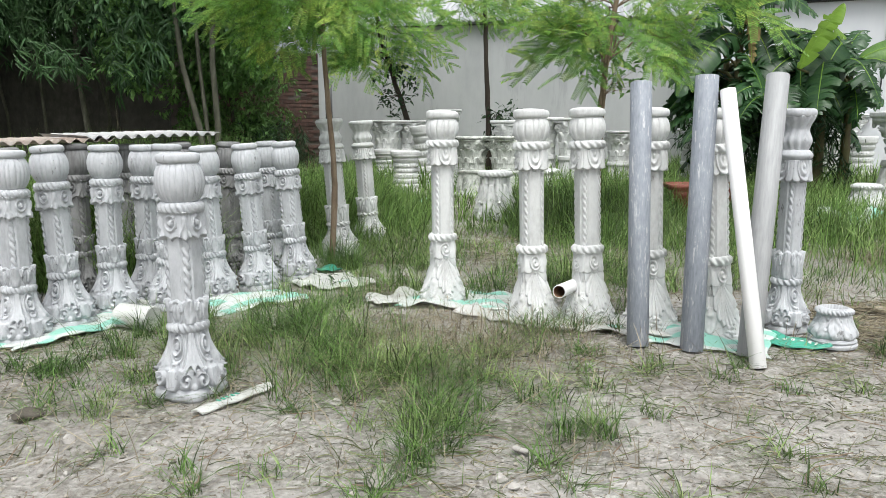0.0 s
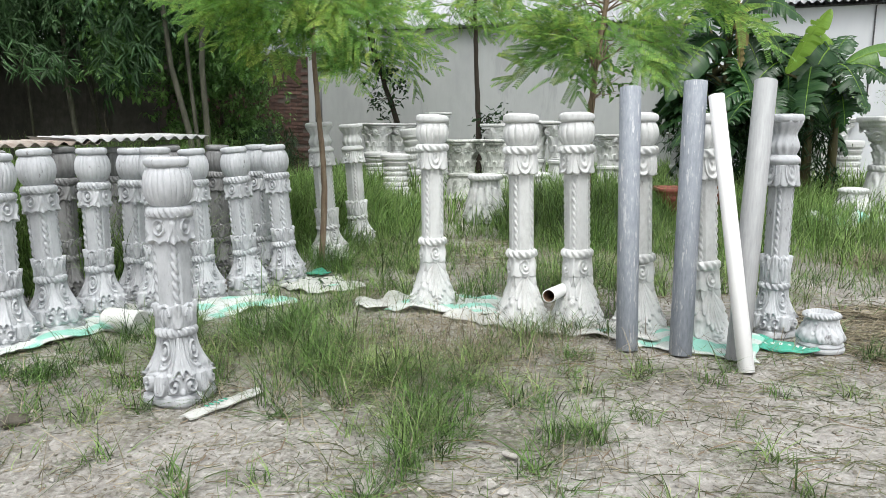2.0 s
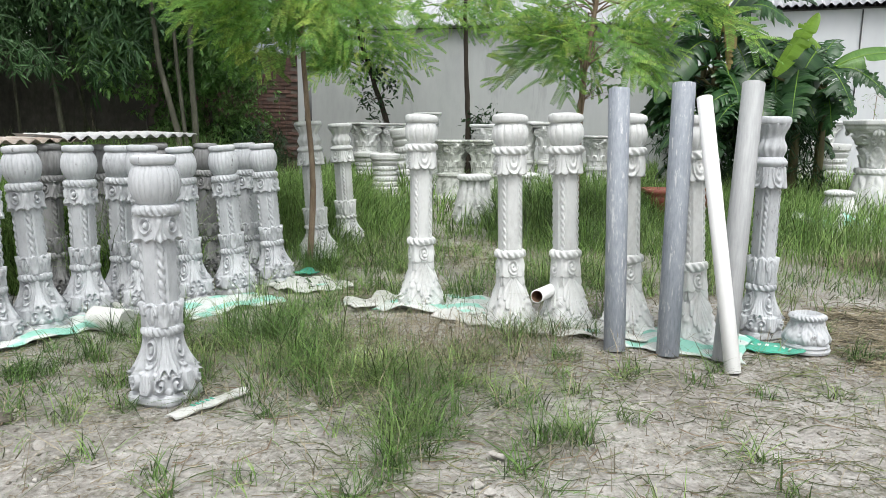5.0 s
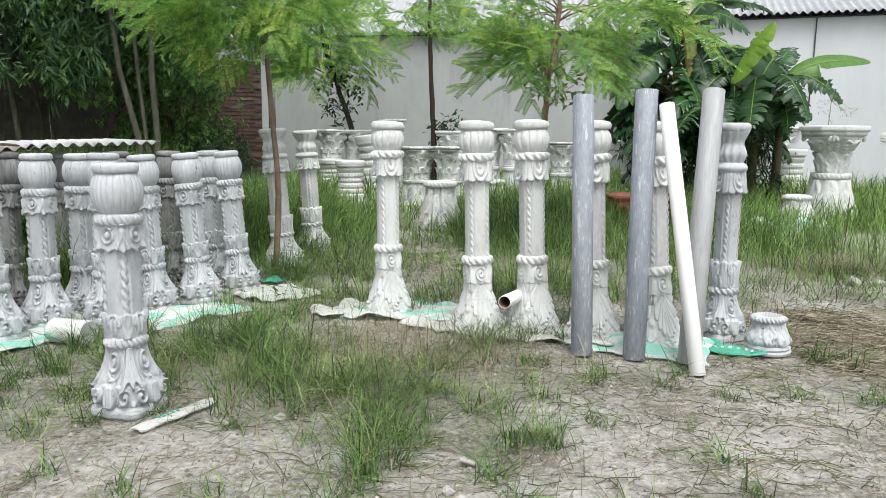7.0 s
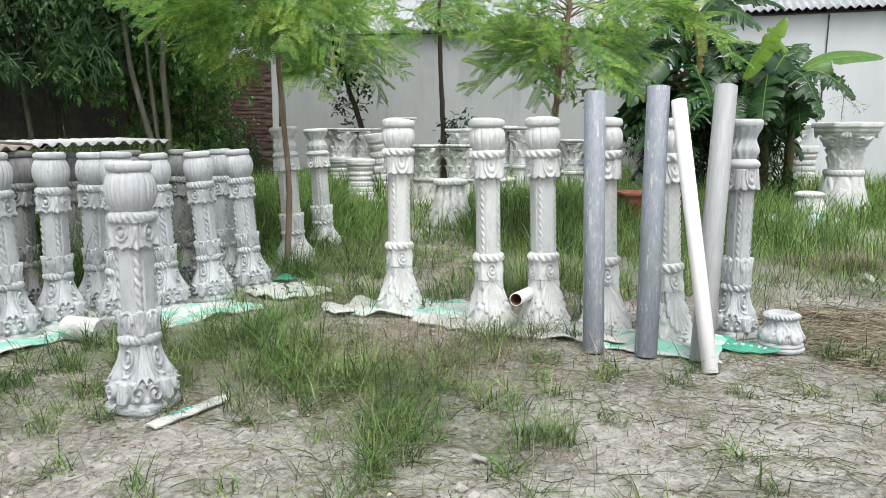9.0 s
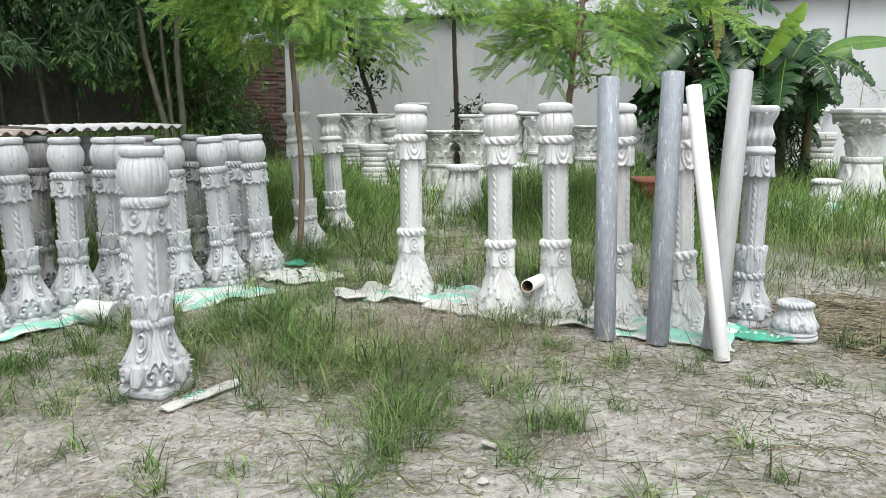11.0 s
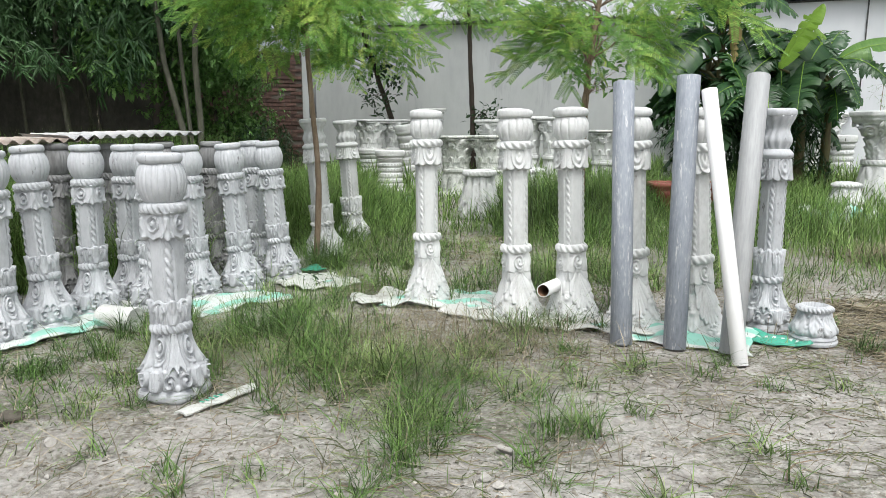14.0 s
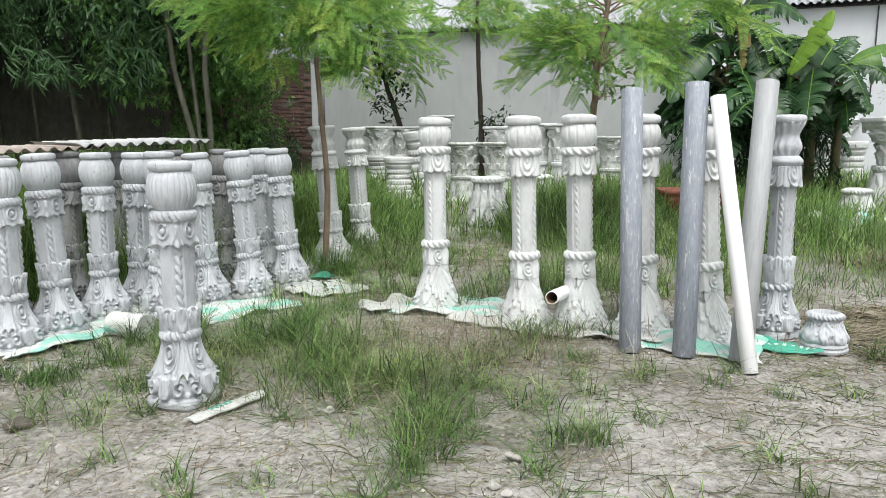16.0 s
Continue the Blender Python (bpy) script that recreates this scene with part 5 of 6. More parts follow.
rt = np.random.default_rng(77)
for i, (x, y, dx, r, z) in enumerate(((-3.93, 12.2, -0.20, 0.056, 5.5), (-3.78, 12.3, -0.10, 0.040, 5.5), (-3.62, 12.2, 0.02, 0.058, 6.0), (-6.2, 13.3, -0.05, 0.06, 6.0), (-7.6, 13.0, 0.03, 0.06, 6.0))):
    P = np.array([(x - dx * 1.3, y, -0.05), (x - dx * 0.6, y, 0.7), (x, y, 1.4), (x + dx, y, 2.4), (x + dx * 1.5, y, 3.6), (x + dx * 1.7, y, z)])
    P[1:, :2] += rt.normal(0, 0.02, (5, 2))
    t = thing("thicket_tree", "tree with pale trunk in the shaded thicket", "tree", group="thicket trees")
    part("trunk", tube("trunk", P, np.linspace(r, r * 0.6, 6), BARK_PALE), BARK_PALE, t)
    C = np.array([x + dx * 1.6, y, 4.6]) + rt.normal(0, 1, (260, 3)) * (0.9, 0.7, 0.9)
    C = C[C[:, 2] > 2.75]
    n = len(C)
    Q = np.repeat(C, 8, 0) + rt.normal(0, 0.09, (n * 8, 3))
    Y = rt.normal(0, 1, Q.shape); Y[:, 2] -= 0.6
    V, F = spread_copies(*BROAD, frames_for(Q, Y, np.array([0, 0, 1.0]) + rt.normal(0, 0.4, Q.shape), 0.115 * rt.uniform(0.6, 1.3, n * 8)))
    part("crown", mesh_of("crown", V, F, BAMBOO_LEAF, False), BAMBOO_LEAF, t)

for i in range(16):
    x, y = rt.uniform(-11, -3.4), rt.uniform(14.0, 15.0) + 0
    P = bough((x, y, -0.05), (x + rt.normal(0, 0.7), y - rt.uniform(0, 1.0), 7.0), 0, 14, 0.02, rt)
    t = thing("bamboo_culm", "slender green bamboo culm in shade", "bamboo", group="bamboo thicket")
    part("culm", tube("culm", P, np.linspace(0.032, 0.018, 14), BARK_PALE, 8), BARK_PALE, t)

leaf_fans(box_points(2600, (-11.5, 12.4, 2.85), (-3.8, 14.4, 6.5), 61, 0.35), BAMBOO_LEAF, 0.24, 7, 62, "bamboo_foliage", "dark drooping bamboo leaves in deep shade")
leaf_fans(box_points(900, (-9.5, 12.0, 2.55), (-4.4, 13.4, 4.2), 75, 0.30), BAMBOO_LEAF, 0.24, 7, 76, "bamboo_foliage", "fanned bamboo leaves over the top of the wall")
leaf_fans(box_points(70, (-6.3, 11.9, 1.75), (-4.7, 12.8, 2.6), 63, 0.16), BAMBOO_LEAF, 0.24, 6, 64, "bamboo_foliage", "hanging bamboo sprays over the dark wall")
# the lighter leaf colour stands in for light falling round these trunks
drooping_clumps(box_points(800, (-5.6, 12.3, 2.1), (-3.2, 13.5, 4.3), 77, 0.22), SHRUB_LEAF, 0.13, 7, 78, BROAD, "shrub_foliage", "green leaves round the pale trunks, coloured as if lit")
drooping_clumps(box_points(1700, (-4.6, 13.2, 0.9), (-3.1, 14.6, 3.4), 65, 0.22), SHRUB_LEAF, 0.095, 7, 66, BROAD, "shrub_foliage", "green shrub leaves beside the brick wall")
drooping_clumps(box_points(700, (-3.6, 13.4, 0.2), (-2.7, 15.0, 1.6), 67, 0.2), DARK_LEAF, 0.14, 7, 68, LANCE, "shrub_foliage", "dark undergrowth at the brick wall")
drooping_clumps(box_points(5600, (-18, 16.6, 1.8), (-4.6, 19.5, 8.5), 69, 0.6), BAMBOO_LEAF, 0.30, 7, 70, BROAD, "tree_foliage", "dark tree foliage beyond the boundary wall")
# leaves above the view, added only to darken the bamboo below
drooping_clumps(box_points(1500, (-14, 11.5, 5.5), (-4.4, 17.5, 8.5), 71, 0.6), BAMBOO_LEAF, 0.32, 7, 72, BROAD, "tree_foliage", "unseen high canopy added to shade the thicket")


# out of view: foliage added to keep skylight off the left columns
drooping_clumps(box_points(1700, (-15, 5.0, 1.8), (-8.2, 12.0, 7.5), 73, 0.5), BAMBOO_LEAF, 0.30, 7, 74, BROAD, "tree_foliage", "unseen foliage added to shade the left of the yard")


# ---- banana plants ----
def banana_leaf(name, L, W, droop, rs, torn=0.5):
    """A long blade along y with a thick midrib; its edges are torn across into strips here and there."""
    n = 44
    s = np.linspace(0, 1, n)
    w = W * np.clip(np.sin(np.pi * np.clip(s, 0.012, 1) ** 0.8) ** 0.6, 0.03, 1)
    y = L * (s - 0.12 * s ** 3)
    z = -droop * L * s ** 2.2
    V, F = [], []
    cut = rs.uniform(0, 1, (2, n)) < torn * 0.55
    for side in (0, 1):
        sg = -1 if side == 0 else 1
        shift = 0.0
        for i in range(n - 1):
            if cut[side, i]:
                shift = rs.normal(0, 0.22)
            a = len(V)
            for k in (i, i + 1):
                gap = 0.30 if cut[side, k] or (k == i + 1 and i + 1 < n and cut[side, min(i + 1, n - 1)]) else 0.0
                for q in (0.0, 0.55, 1.0):
                    ww = w[k] * q * (1 - gap)
                    V.append((sg * ww, y[k] + 0.10 * ww - (gap * L / n * 3 * q), z[k] + ww * (0.30 - 0.55 * q * q + shift * q)))
            F += [(a, a + 1, a + 4, a + 3), (a + 1, a + 2, a + 5, a + 4)]
    return np.array(V), np.array(F), np.stack([0 * y, y, z - 0.004], -1)


def banana_plant(label, x, y, h, seed, leaves, more=9):
    """A sheathed stem and its leaves: each from its stalk's end to its tip, with half width, arch, roll, material and how torn it is."""
    rs = np.random.default_rng(seed)
    t = thing("banana_plant", label, "banana plant", pose(x, y, 0), "banana plants")
    kk = np.linspace(0, 1, 12)[:, None]
    P = np.array([[0, 0, -0.05]]) * (1 - kk) + np.array([[0.04, 0.03, h]]) * kk
    part("stem", tube("stem", P, np.linspace(0.11, 0.05, 12) * (1 + 0.06 * rs.normal(size=12)), BANANA_STEM, 14), BANANA_STEM, t)
    leaves = list(leaves)
    for k in range(more):
        # older leaves that arch out and hang round the stem
        a = rs.uniform(0, 2 * np.pi)
        z, r, f = h * rs.uniform(0.55, 1.05), rs.uniform(0.9, 1.6), rs.uniform(0.15, 0.4)
        leaves.append(((x + f * math.cos(a), y + f * math.sin(a), z + 0.25), (x + r * math.cos(a), y + r * math.sin(a), z + rs.uniform(-0.9, 0.25)),
                       rs.uniform(0.18, 0.28), rs.uniform(0.15, 0.4), rs.uniform(-40, 40), BANANA, rs.uniform(0.5, 1.0)))
    for (bx, by, bz), (tx, ty, tz), W, arch, roll, mat, torn in leaves:
        a, b = Vector((bx - x, by - y, bz)), Vector((tx - x, ty - y, tz))
        L = (b - a).length
        Y = (b - a).normalized()
        X = Y.cross(Vector((0, 0, 1))).normalized()
        m = Matrix.Translation(a) @ Matrix((X, Y, X.cross(Y))).transposed().to_4x4() @ Matrix.Rotation(radians(roll), 4, "Y")
        V, F, mid = banana_leaf("blade", L * 1.06, W * 1.3, 0.0, rs, torn)
        # the blade bows up from the straight line and hangs at its tip
        bow = lambda y: arch * (np.sin(np.pi * np.clip(y / L, 0, 1) ** 0.75) - 0.25 * np.clip(y / L, 0, 1.1) ** 4)
        up = (m.to_3x3().inverted() @ Vector((0, 0, 1)))
        V = V + bow(V[:, 1])[:, None] * np.array(up)[None]
        mid = mid + bow(mid[:, 1])[:, None] * np.array(up)[None]
        leaf = part("leaf", mesh_of("leaf", V, F, mat), mat, t)
        leaf.matrix_local = m
        part("midrib", tube("midrib", mid, np.linspace(0.020, 0.004, len(mid)), BANANA_YOUNG, 6), BANANA_YOUNG, leaf)
        root = Vector((0.02, 0.02, max(0.3, min(h, bz - 0.25))))
        part("stalk", tube("stalk", [root, root.lerp(a, 0.5) + Vector((0, 0, 0.06)), a], [0.034, 0.026, 0.020], BANANA_STEM, 7), BANANA_STEM, t)
    return t


YL = BANANA_YOUNG
# BANANA again in lighter greens: the light on one leaf put into colour
BANANA_LIT = material("lit_banana_leaf", [(0.06, 0.16, 0.035), (0.12, 0.25, 0.05), (0.17, 0.32, 0.07)], 1.4, 9, 0.4, 0.4, 0.01, spec=0.5, translucent=0.4, stretch=(0.6, 7, 0.6), mixed=0.5)
banana_plant("tall banana plant with dark torn leaves over the shed eave", 5.49, 14.40, 3.43, 81, [
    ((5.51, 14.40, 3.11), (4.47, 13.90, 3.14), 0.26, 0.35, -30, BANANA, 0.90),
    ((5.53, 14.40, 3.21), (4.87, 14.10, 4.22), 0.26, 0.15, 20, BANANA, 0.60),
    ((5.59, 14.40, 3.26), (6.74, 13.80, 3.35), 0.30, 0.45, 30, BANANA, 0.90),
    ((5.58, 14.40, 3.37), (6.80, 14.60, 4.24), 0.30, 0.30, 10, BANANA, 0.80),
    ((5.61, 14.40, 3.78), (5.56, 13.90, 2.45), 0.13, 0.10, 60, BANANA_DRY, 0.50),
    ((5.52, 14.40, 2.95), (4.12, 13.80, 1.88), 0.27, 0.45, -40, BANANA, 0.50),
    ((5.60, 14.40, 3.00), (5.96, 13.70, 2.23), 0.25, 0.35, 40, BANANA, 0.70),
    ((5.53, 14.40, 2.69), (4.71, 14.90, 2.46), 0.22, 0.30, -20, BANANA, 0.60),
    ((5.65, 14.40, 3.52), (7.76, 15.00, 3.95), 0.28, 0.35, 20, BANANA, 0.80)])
banana_plant("banana plant with a bright young leaf and broad hanging leaves", 6.87, 13.90, 2.81, 82, [
    ((6.05, 13.15, 2.39), (6.68, 12.95, 3.51), 0.17, 0.05, 48, YL, 0.30),
    ((6.39, 13.15, 3.07), (6.96, 13.35, 2.91), 0.12, 0.05, 40, YL, 0.30),
    ((6.92, 13.90, 2.96), (7.27, 13.60, 2.23), 0.20, 0.22, 50, BANANA, 0.90),
    ((7.25, 13.90, 2.91), (6.42, 13.30, 1.94), 0.34, 0.20, -55, BANANA, 0.25),
    ((6.41, 13.90, 2.55), (6.24, 13.40, 1.87), 0.16, 0.12, 50, BANANA, 1.00),
    ((6.82, 13.90, 2.07), (7.05, 13.40, 1.57), 0.19, 0.18, 45, BANANA, 0.30),
    ((6.57, 13.90, 2.60), (5.34, 13.60, 1.77), 0.24, 0.30, -35, BANANA, 0.90),
    ((6.09, 13.90, 2.50), (7.00, 14.30, 3.11), 0.26, 0.30, 20, BANANA, 0.80),
    ((5.88, 13.90, 2.45), (6.73, 14.40, 2.96), 0.24, 0.20, -20, BANANA, 0.80),
    ((6.54, 13.90, 2.25), (5.69, 13.70, 1.37), 0.20, 0.25, -30, BANANA, 0.60)])
banana_plant("banana plant with wide arching leaves beside the shed", 7.45, 14.10, 2.23, 83, [
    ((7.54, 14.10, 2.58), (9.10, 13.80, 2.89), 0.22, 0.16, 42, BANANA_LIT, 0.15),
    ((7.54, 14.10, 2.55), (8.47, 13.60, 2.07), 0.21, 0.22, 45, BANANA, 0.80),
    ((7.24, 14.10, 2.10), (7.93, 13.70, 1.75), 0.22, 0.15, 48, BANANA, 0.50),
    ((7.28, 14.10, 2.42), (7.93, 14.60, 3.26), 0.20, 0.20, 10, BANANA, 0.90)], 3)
banana_plant("young banana plant with hanging leaves by the grass", 5.90, 13.40, 1.52, 84, [
    ((5.76, 13.40, 1.72), (5.12, 13.20, 1.52), 0.20, 0.20, -30, BANANA, 0.50),
    ((5.86, 13.40, 1.77), (6.27, 13.10, 1.27), 0.20, 0.20, 30, BANANA, 0.60),
    ((5.80, 13.40, 1.87), (4.74, 13.30, 1.72), 0.20, 0.30, -30, BANANA, 0.40),
    ((5.80, 13.40, 1.87), (5.88, 13.50, 2.22), 0.20, 0.10, 0, BANANA, 0.50)], 4)


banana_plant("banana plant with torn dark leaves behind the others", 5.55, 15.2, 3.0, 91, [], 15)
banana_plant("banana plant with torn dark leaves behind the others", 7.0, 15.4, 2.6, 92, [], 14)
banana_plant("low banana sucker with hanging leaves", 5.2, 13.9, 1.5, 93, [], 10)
drooping_clumps(box_points(420, (4.7, 13.6, 0.4), (7.6, 15.2, 1.7), 95, 0.25), DARK_LEAF, 0.22, 7, 96, LANCE, "undergrowth_foliage", "dark undergrowth below the banana plants")


# ---- bricks of the old wall, each its own piece ----
bm = box_bm(0.235, 0.05, 0.066, 0.006)
brick_mesh = bpy.data.meshes.new("brick"); bm.to_mesh(brick_mesh); bm.free(); brick_mesh.materials.append(BRICK)
rb = random.Random(4)
wl = 3.04
count = 0
for row in range(37):
    for i in range(8):
        x = wl / 2 - 0.13 - i * 0.25 - (0.125 if row % 2 else 0)
        if count >= 296 or rb.random() < 0.05:
            continue
        b = new("brick", brick_mesh)
        b.parent = wall_brick
        b.matrix_local = pose(x + rb.uniform(-0.004, 0.004), -0.093 + rb.uniform(-0.014, 0.010), 0.03 + row * 0.078, rb.uniform(-2, 2), rb.uniform(-2, 2), rb.uniform(-3, 3))
        count += 1


# ---- grass and straw ----
def blades(name, label, X, Y, H, W, mat, seed, lean_by=0.35, curl=0.5, floor=None):
    """Curved tapering blades, one strip each."""
    rs = np.random.default_rng(seed)
    n = len(X)
    az = rs.uniform(0, 2 * np.pi, n)
    out = np.stack([np.cos(az), np.sin(az)], -1)
    side = np.stack([-np.sin(az), np.cos(az)], -1)
    tw = rs.uniform(-0.8, 0.8, n)
    side = side * np.cos(tw)[:, None] + out * np.sin(tw)[:, None]
    le, cu = np.abs(rs.normal(0, lean_by, n)), np.abs(rs.normal(0, curl, n))
    z0 = ground_z(X, Y) - 0.01
    V = np.zeros((n, 4, 2, 3), np.float32)
    for k, s in enumerate((0.0, 0.38, 0.72, 1.0)):
        r = H * (le * s + cu * s ** 2.4)
        z = z0 + H * (s - 0.28 * cu * s ** 2.6) * (1 - 0.2 * le)
        w = W * (1.0, 0.85, 0.55, 0.06)[k] / 2
        for j, sg in ((0, -1), (1, 1)):
            V[:, k, j, :2] = np.stack([X, Y], -1) + out * r[:, None] + side * (sg * w)[:, None]
            V[:, k, j, 2] = z
    base = (np.arange(n) * 8)[:, None, None]
    F = np.array([[0, 1, 3, 2], [2, 3, 5, 4], [4, 5, 7, 6]])[None] + base
    ob = new(name, mesh_of(name, V.reshape(-1, 3), F.reshape(-1, 4), mat, False))
    return tagged(ob, label, "grass", kind="stuff")


def field(n, x0, x1, y0, y1, seed, power=1.0, clump=0.5):
    """Points over a stretch of the yard, gathered into tufts; more of them at the near side where power is above 1."""
    rs = np.random.default_rng(seed)
    X = rs.uniform(x0, x1, n); Y = y0 + (y1 - y0) * rs.uniform(0, 1, n) ** power
    keep = 0.5 + 0.5 * vnoise(X, Y, 0.45, seed) + 0.35 * vnoise(X, Y, 1.6, seed + 1) > rs.uniform(0, 1, n) * clump * 1.6
    return X[keep], Y[keep]


def tall_area(X, Y):
    """How tall the grass stands over the plan: long behind the columns, thin on the trodden soil."""
    h = np.maximum(smooth01(Y, 7.6, 10.5), 0.75 * smooth01(Y, 6.7, 7.8) * smooth01(X, 0.9, 1.9))
    left = smooth01(-X, 1.9, 2.6) * smooth01(Y, 5.6, 6.6)
    path = np.maximum(np.exp(-((X - 0.35) / 0.75) ** 2 - ((Y - 8.6) / 1.6) ** 2) * 0.9, 0.72 * np.exp(-((X - 0.1) / 1.15) ** 4) * smooth01(Y, 8.0, 9.5) * smooth01(17.0 - Y, 0, 1.5))
    trough = 1.0 * np.exp(-((X - 0.341 * Y) / 0.50) ** 2 - ((Y - 10.3) / 1.0) ** 2)
    bare = trough + np.exp(-((X - 3.6) / 1.7) ** 2 - ((Y - 5.9) / 0.95) ** 2) + 0.5 * np.exp(-((X - 6.9) / 1.5) ** 2 - ((Y - 11.0) / 1.6) ** 2)
    return np.clip(np.maximum(h, left) - path - bare, 0, 1)


def sown(name, label, n, x0, x1, y0, y1, hmin, hmax, w, mat, seed, power=1.0, clump=0.5, lean_by=0.35, curl=0.5):
    X, Y = field(n, x0, x1, y0, y1, seed, power, clump)
    rs = np.random.default_rng(seed + 500)
    a = tall_area(X, Y)
    ok = rs.uniform(0, 1, len(X)) < 0.06 + a
    X, Y, a = X[ok], Y[ok], a[ok]
    H = (hmin + (hmax - hmin) * rs.uniform(0, 1, len(X)) ** 1.3) * (0.3 + 0.7 * a)
    W = w * (0.7 + 0.6 * rs.uniform(0, 1, len(X))) * np.clip(Y / 9, 0.8, 2.2)
    return blades(name, label, X, Y, H, W, mat, seed + 900, lean_by, curl)


sown("long_grass", "long green grass behind the columns", 60000, -4.5, 6.5, 6.2, 13, 0.22, 0.95, 0.0095, GRASS, 201, 1.0, 1.1)
sown("long_grass", "long green grass around the stored capitals", 40000, -9, 13, 11, 22, 0.35, 0.90, 0.015, GRASS, 202, 1.2, 0.4)
sown("long_grass", "long grass behind the sheltered columns", 34000, -5.6, -1.9, 6.3, 11, 0.45, 1.15, 0.011, GRASS, 203, 1.0, 0.3)
sown("long_grass", "tall grass beside the weathered columns", 13000, -2.4, -0.2, 8.2, 13, 0.5, 1.05, 0.012, GRASS, 205, 1.0, 0.3)
sown("long_grass", "dense dark grass before the stored capitals", 15000, 0.9, 5.2, 8.6, 13.2, 0.35, 0.85, 0.010, GRASS_NEAR, 207, 1.0, 0.5)
sown("long_grass", "tall bright reeds of grass behind the column row", 9000, -5.2, -2.2, 7.6, 10.5, 0.9, 1.5, 0.012, GRASS, 206, 1.0, 0.3, 0.2, 0.4)
sown("long_grass", "long grass by the banana plants", 16000, 3, 10, 7.2, 13, 0.2, 0.8, 0.010, GRASS, 204, 1.0, 0.8)


def tufts(name, label, spots, mat, seed, w=0.0050, lean_by=0.60, curl=1.0):
    """Tufts on the open soil: (x, y, spread x, spread y, blades, height) each."""
    rs = np.random.default_rng(seed)
    X, Y, H = [], [], []
    for x, y, sx, sy, n, h in spots:
        n, h = int(n * 0.50), h * 1.4
        k = max(1, n // 42)
        cx, cy = x + rs.normal(0, sx, k), y + rs.normal(0, sy, k)
        i = rs.integers(k, size=n)
        X.append(cx[i] + rs.normal(0, 0.042, n)); Y.append(cy[i] + rs.normal(0, 0.042, n)); H.append(h * rs.uniform(0.3, 1.15, n))
    X, Y, H = np.concatenate(X), np.concatenate(Y), np.concatenate(H)
    return blades(name, label, X, Y, H, w * rs.uniform(0.6, 1.4, len(X)), mat, seed + 1, lean_by, curl)


tufts("yard_grass", "green grass tufts on the open soil between columns",
      [(-0.75, 4.75, 0.28, 0.40, 2160, 0.26), (-0.30, 4.25, 0.28, 0.20, 1440, 0.19), (0.45, 4.62, 0.28, 0.16, 525, 0.13), (0.75, 5.05, 0.22, 0.10, 900, 0.17), (-0.45, 4.1, 0.25, 0.20, 1200, 0.20),
       (-0.10, 3.40, 0.10, 0.26, 1200, 0.14), (-0.12, 2.95, 0.12, 0.16, 700, 0.12), (0.05, 3.75, 0.12, 0.12, 360, 0.13), (-1.55, 4.75, 0.25, 0.25, 1360, 0.20), (-2.0, 4.9, 0.20, 0.2, 880, 0.20), (-1.15, 5.5, 0.2, 0.3, 550, 0.24),
       (-1.1, 5.0, 0.12, 0.3, 800, 0.26), (-0.75, 6.1, 0.12, 0.3, 250, 0.20), (0.62, 3.35, 0.07, 0.06, 420, 0.16), (0.9, 3.6, 0.15, 0.15, 105, 0.12), (1.0, 4.5, 0.3, 0.2, 210, 0.12), (1.75, 4.25, 0.22, 0.12, 175, 0.13),
       (-1.05, 7.6, 0.15, 0.2, 700, 0.30), (-1.35, 7.3, 0.2, 0.3, 500, 0.30), (-0.95, 9.2, 0.3, 0.4, 900, 0.35), (0.5, 6.0, 0.4, 0.15, 500, 0.20), (1.3, 6.4, 0.3, 0.5, 1200, 0.35), (1.9, 6.9, 0.5, 0.5, 1500, 0.40), (-0.5, 8.0, 0.4, 0.8, 1700, 0.30), (0.4, 7.3, 0.4, 0.7, 1100, 0.20),
       (-1.75, 3.95, 0.25, 0.25, 1050, 0.11), (-2.2, 4.3, 0.25, 0.2, 1050, 0.12), (-1.55, 4.35, 0.2, 0.15, 840, 0.12), (2.9, 4.9, 0.25, 0.3, 450, 0.14), (-2.5, 4.3, 0.3, 0.2, 350, 0.12), (0.4, 2.75, 0.15, 0.1, 70, 0.10), (1.0, 3.0, 0.3, 0.2, 77, 0.10), (2.2, 3.5, 0.4, 0.3, 91, 0.10), (-0.6, 3.0, 0.3, 0.2, 260, 0.10)],
      GRASS_NEAR, 301)
tufts("sprawling_grass", "sprawling grass runners on the trodden soil",
      [(0.50, 4.35, 0.33, 0.29, 420, 0.12), (0.95, 4.25, 0.29, 0.26, 308, 0.12), (0.35, 3.85, 0.26, 0.23, 280, 0.11), (1.3, 4.05, 0.33, 0.20, 224, 0.11), (0.55, 3.45, 0.29, 0.20, 196, 0.10), (1.0, 3.25, 0.33, 0.20, 140, 0.10),
       (0.75, 2.7, 0.20, 0.13, 140, 0.11), (1.75, 3.5, 0.33, 0.26, 140, 0.10), (2.2, 4.2, 0.39, 0.26, 140, 0.10), (-0.9, 3.5, 0.33, 0.26, 196, 0.10), (-1.9, 3.5, 0.39, 0.26, 224, 0.10), (2.6, 3.8, 0.26, 0.26, 112, 0.10), (-0.6, 2.75, 0.39, 0.13, 84, 0.08)],
      GRASS_NEAR, 303, 0.0055, 1.1, 1.2)
rs = np.random.default_rng(305)
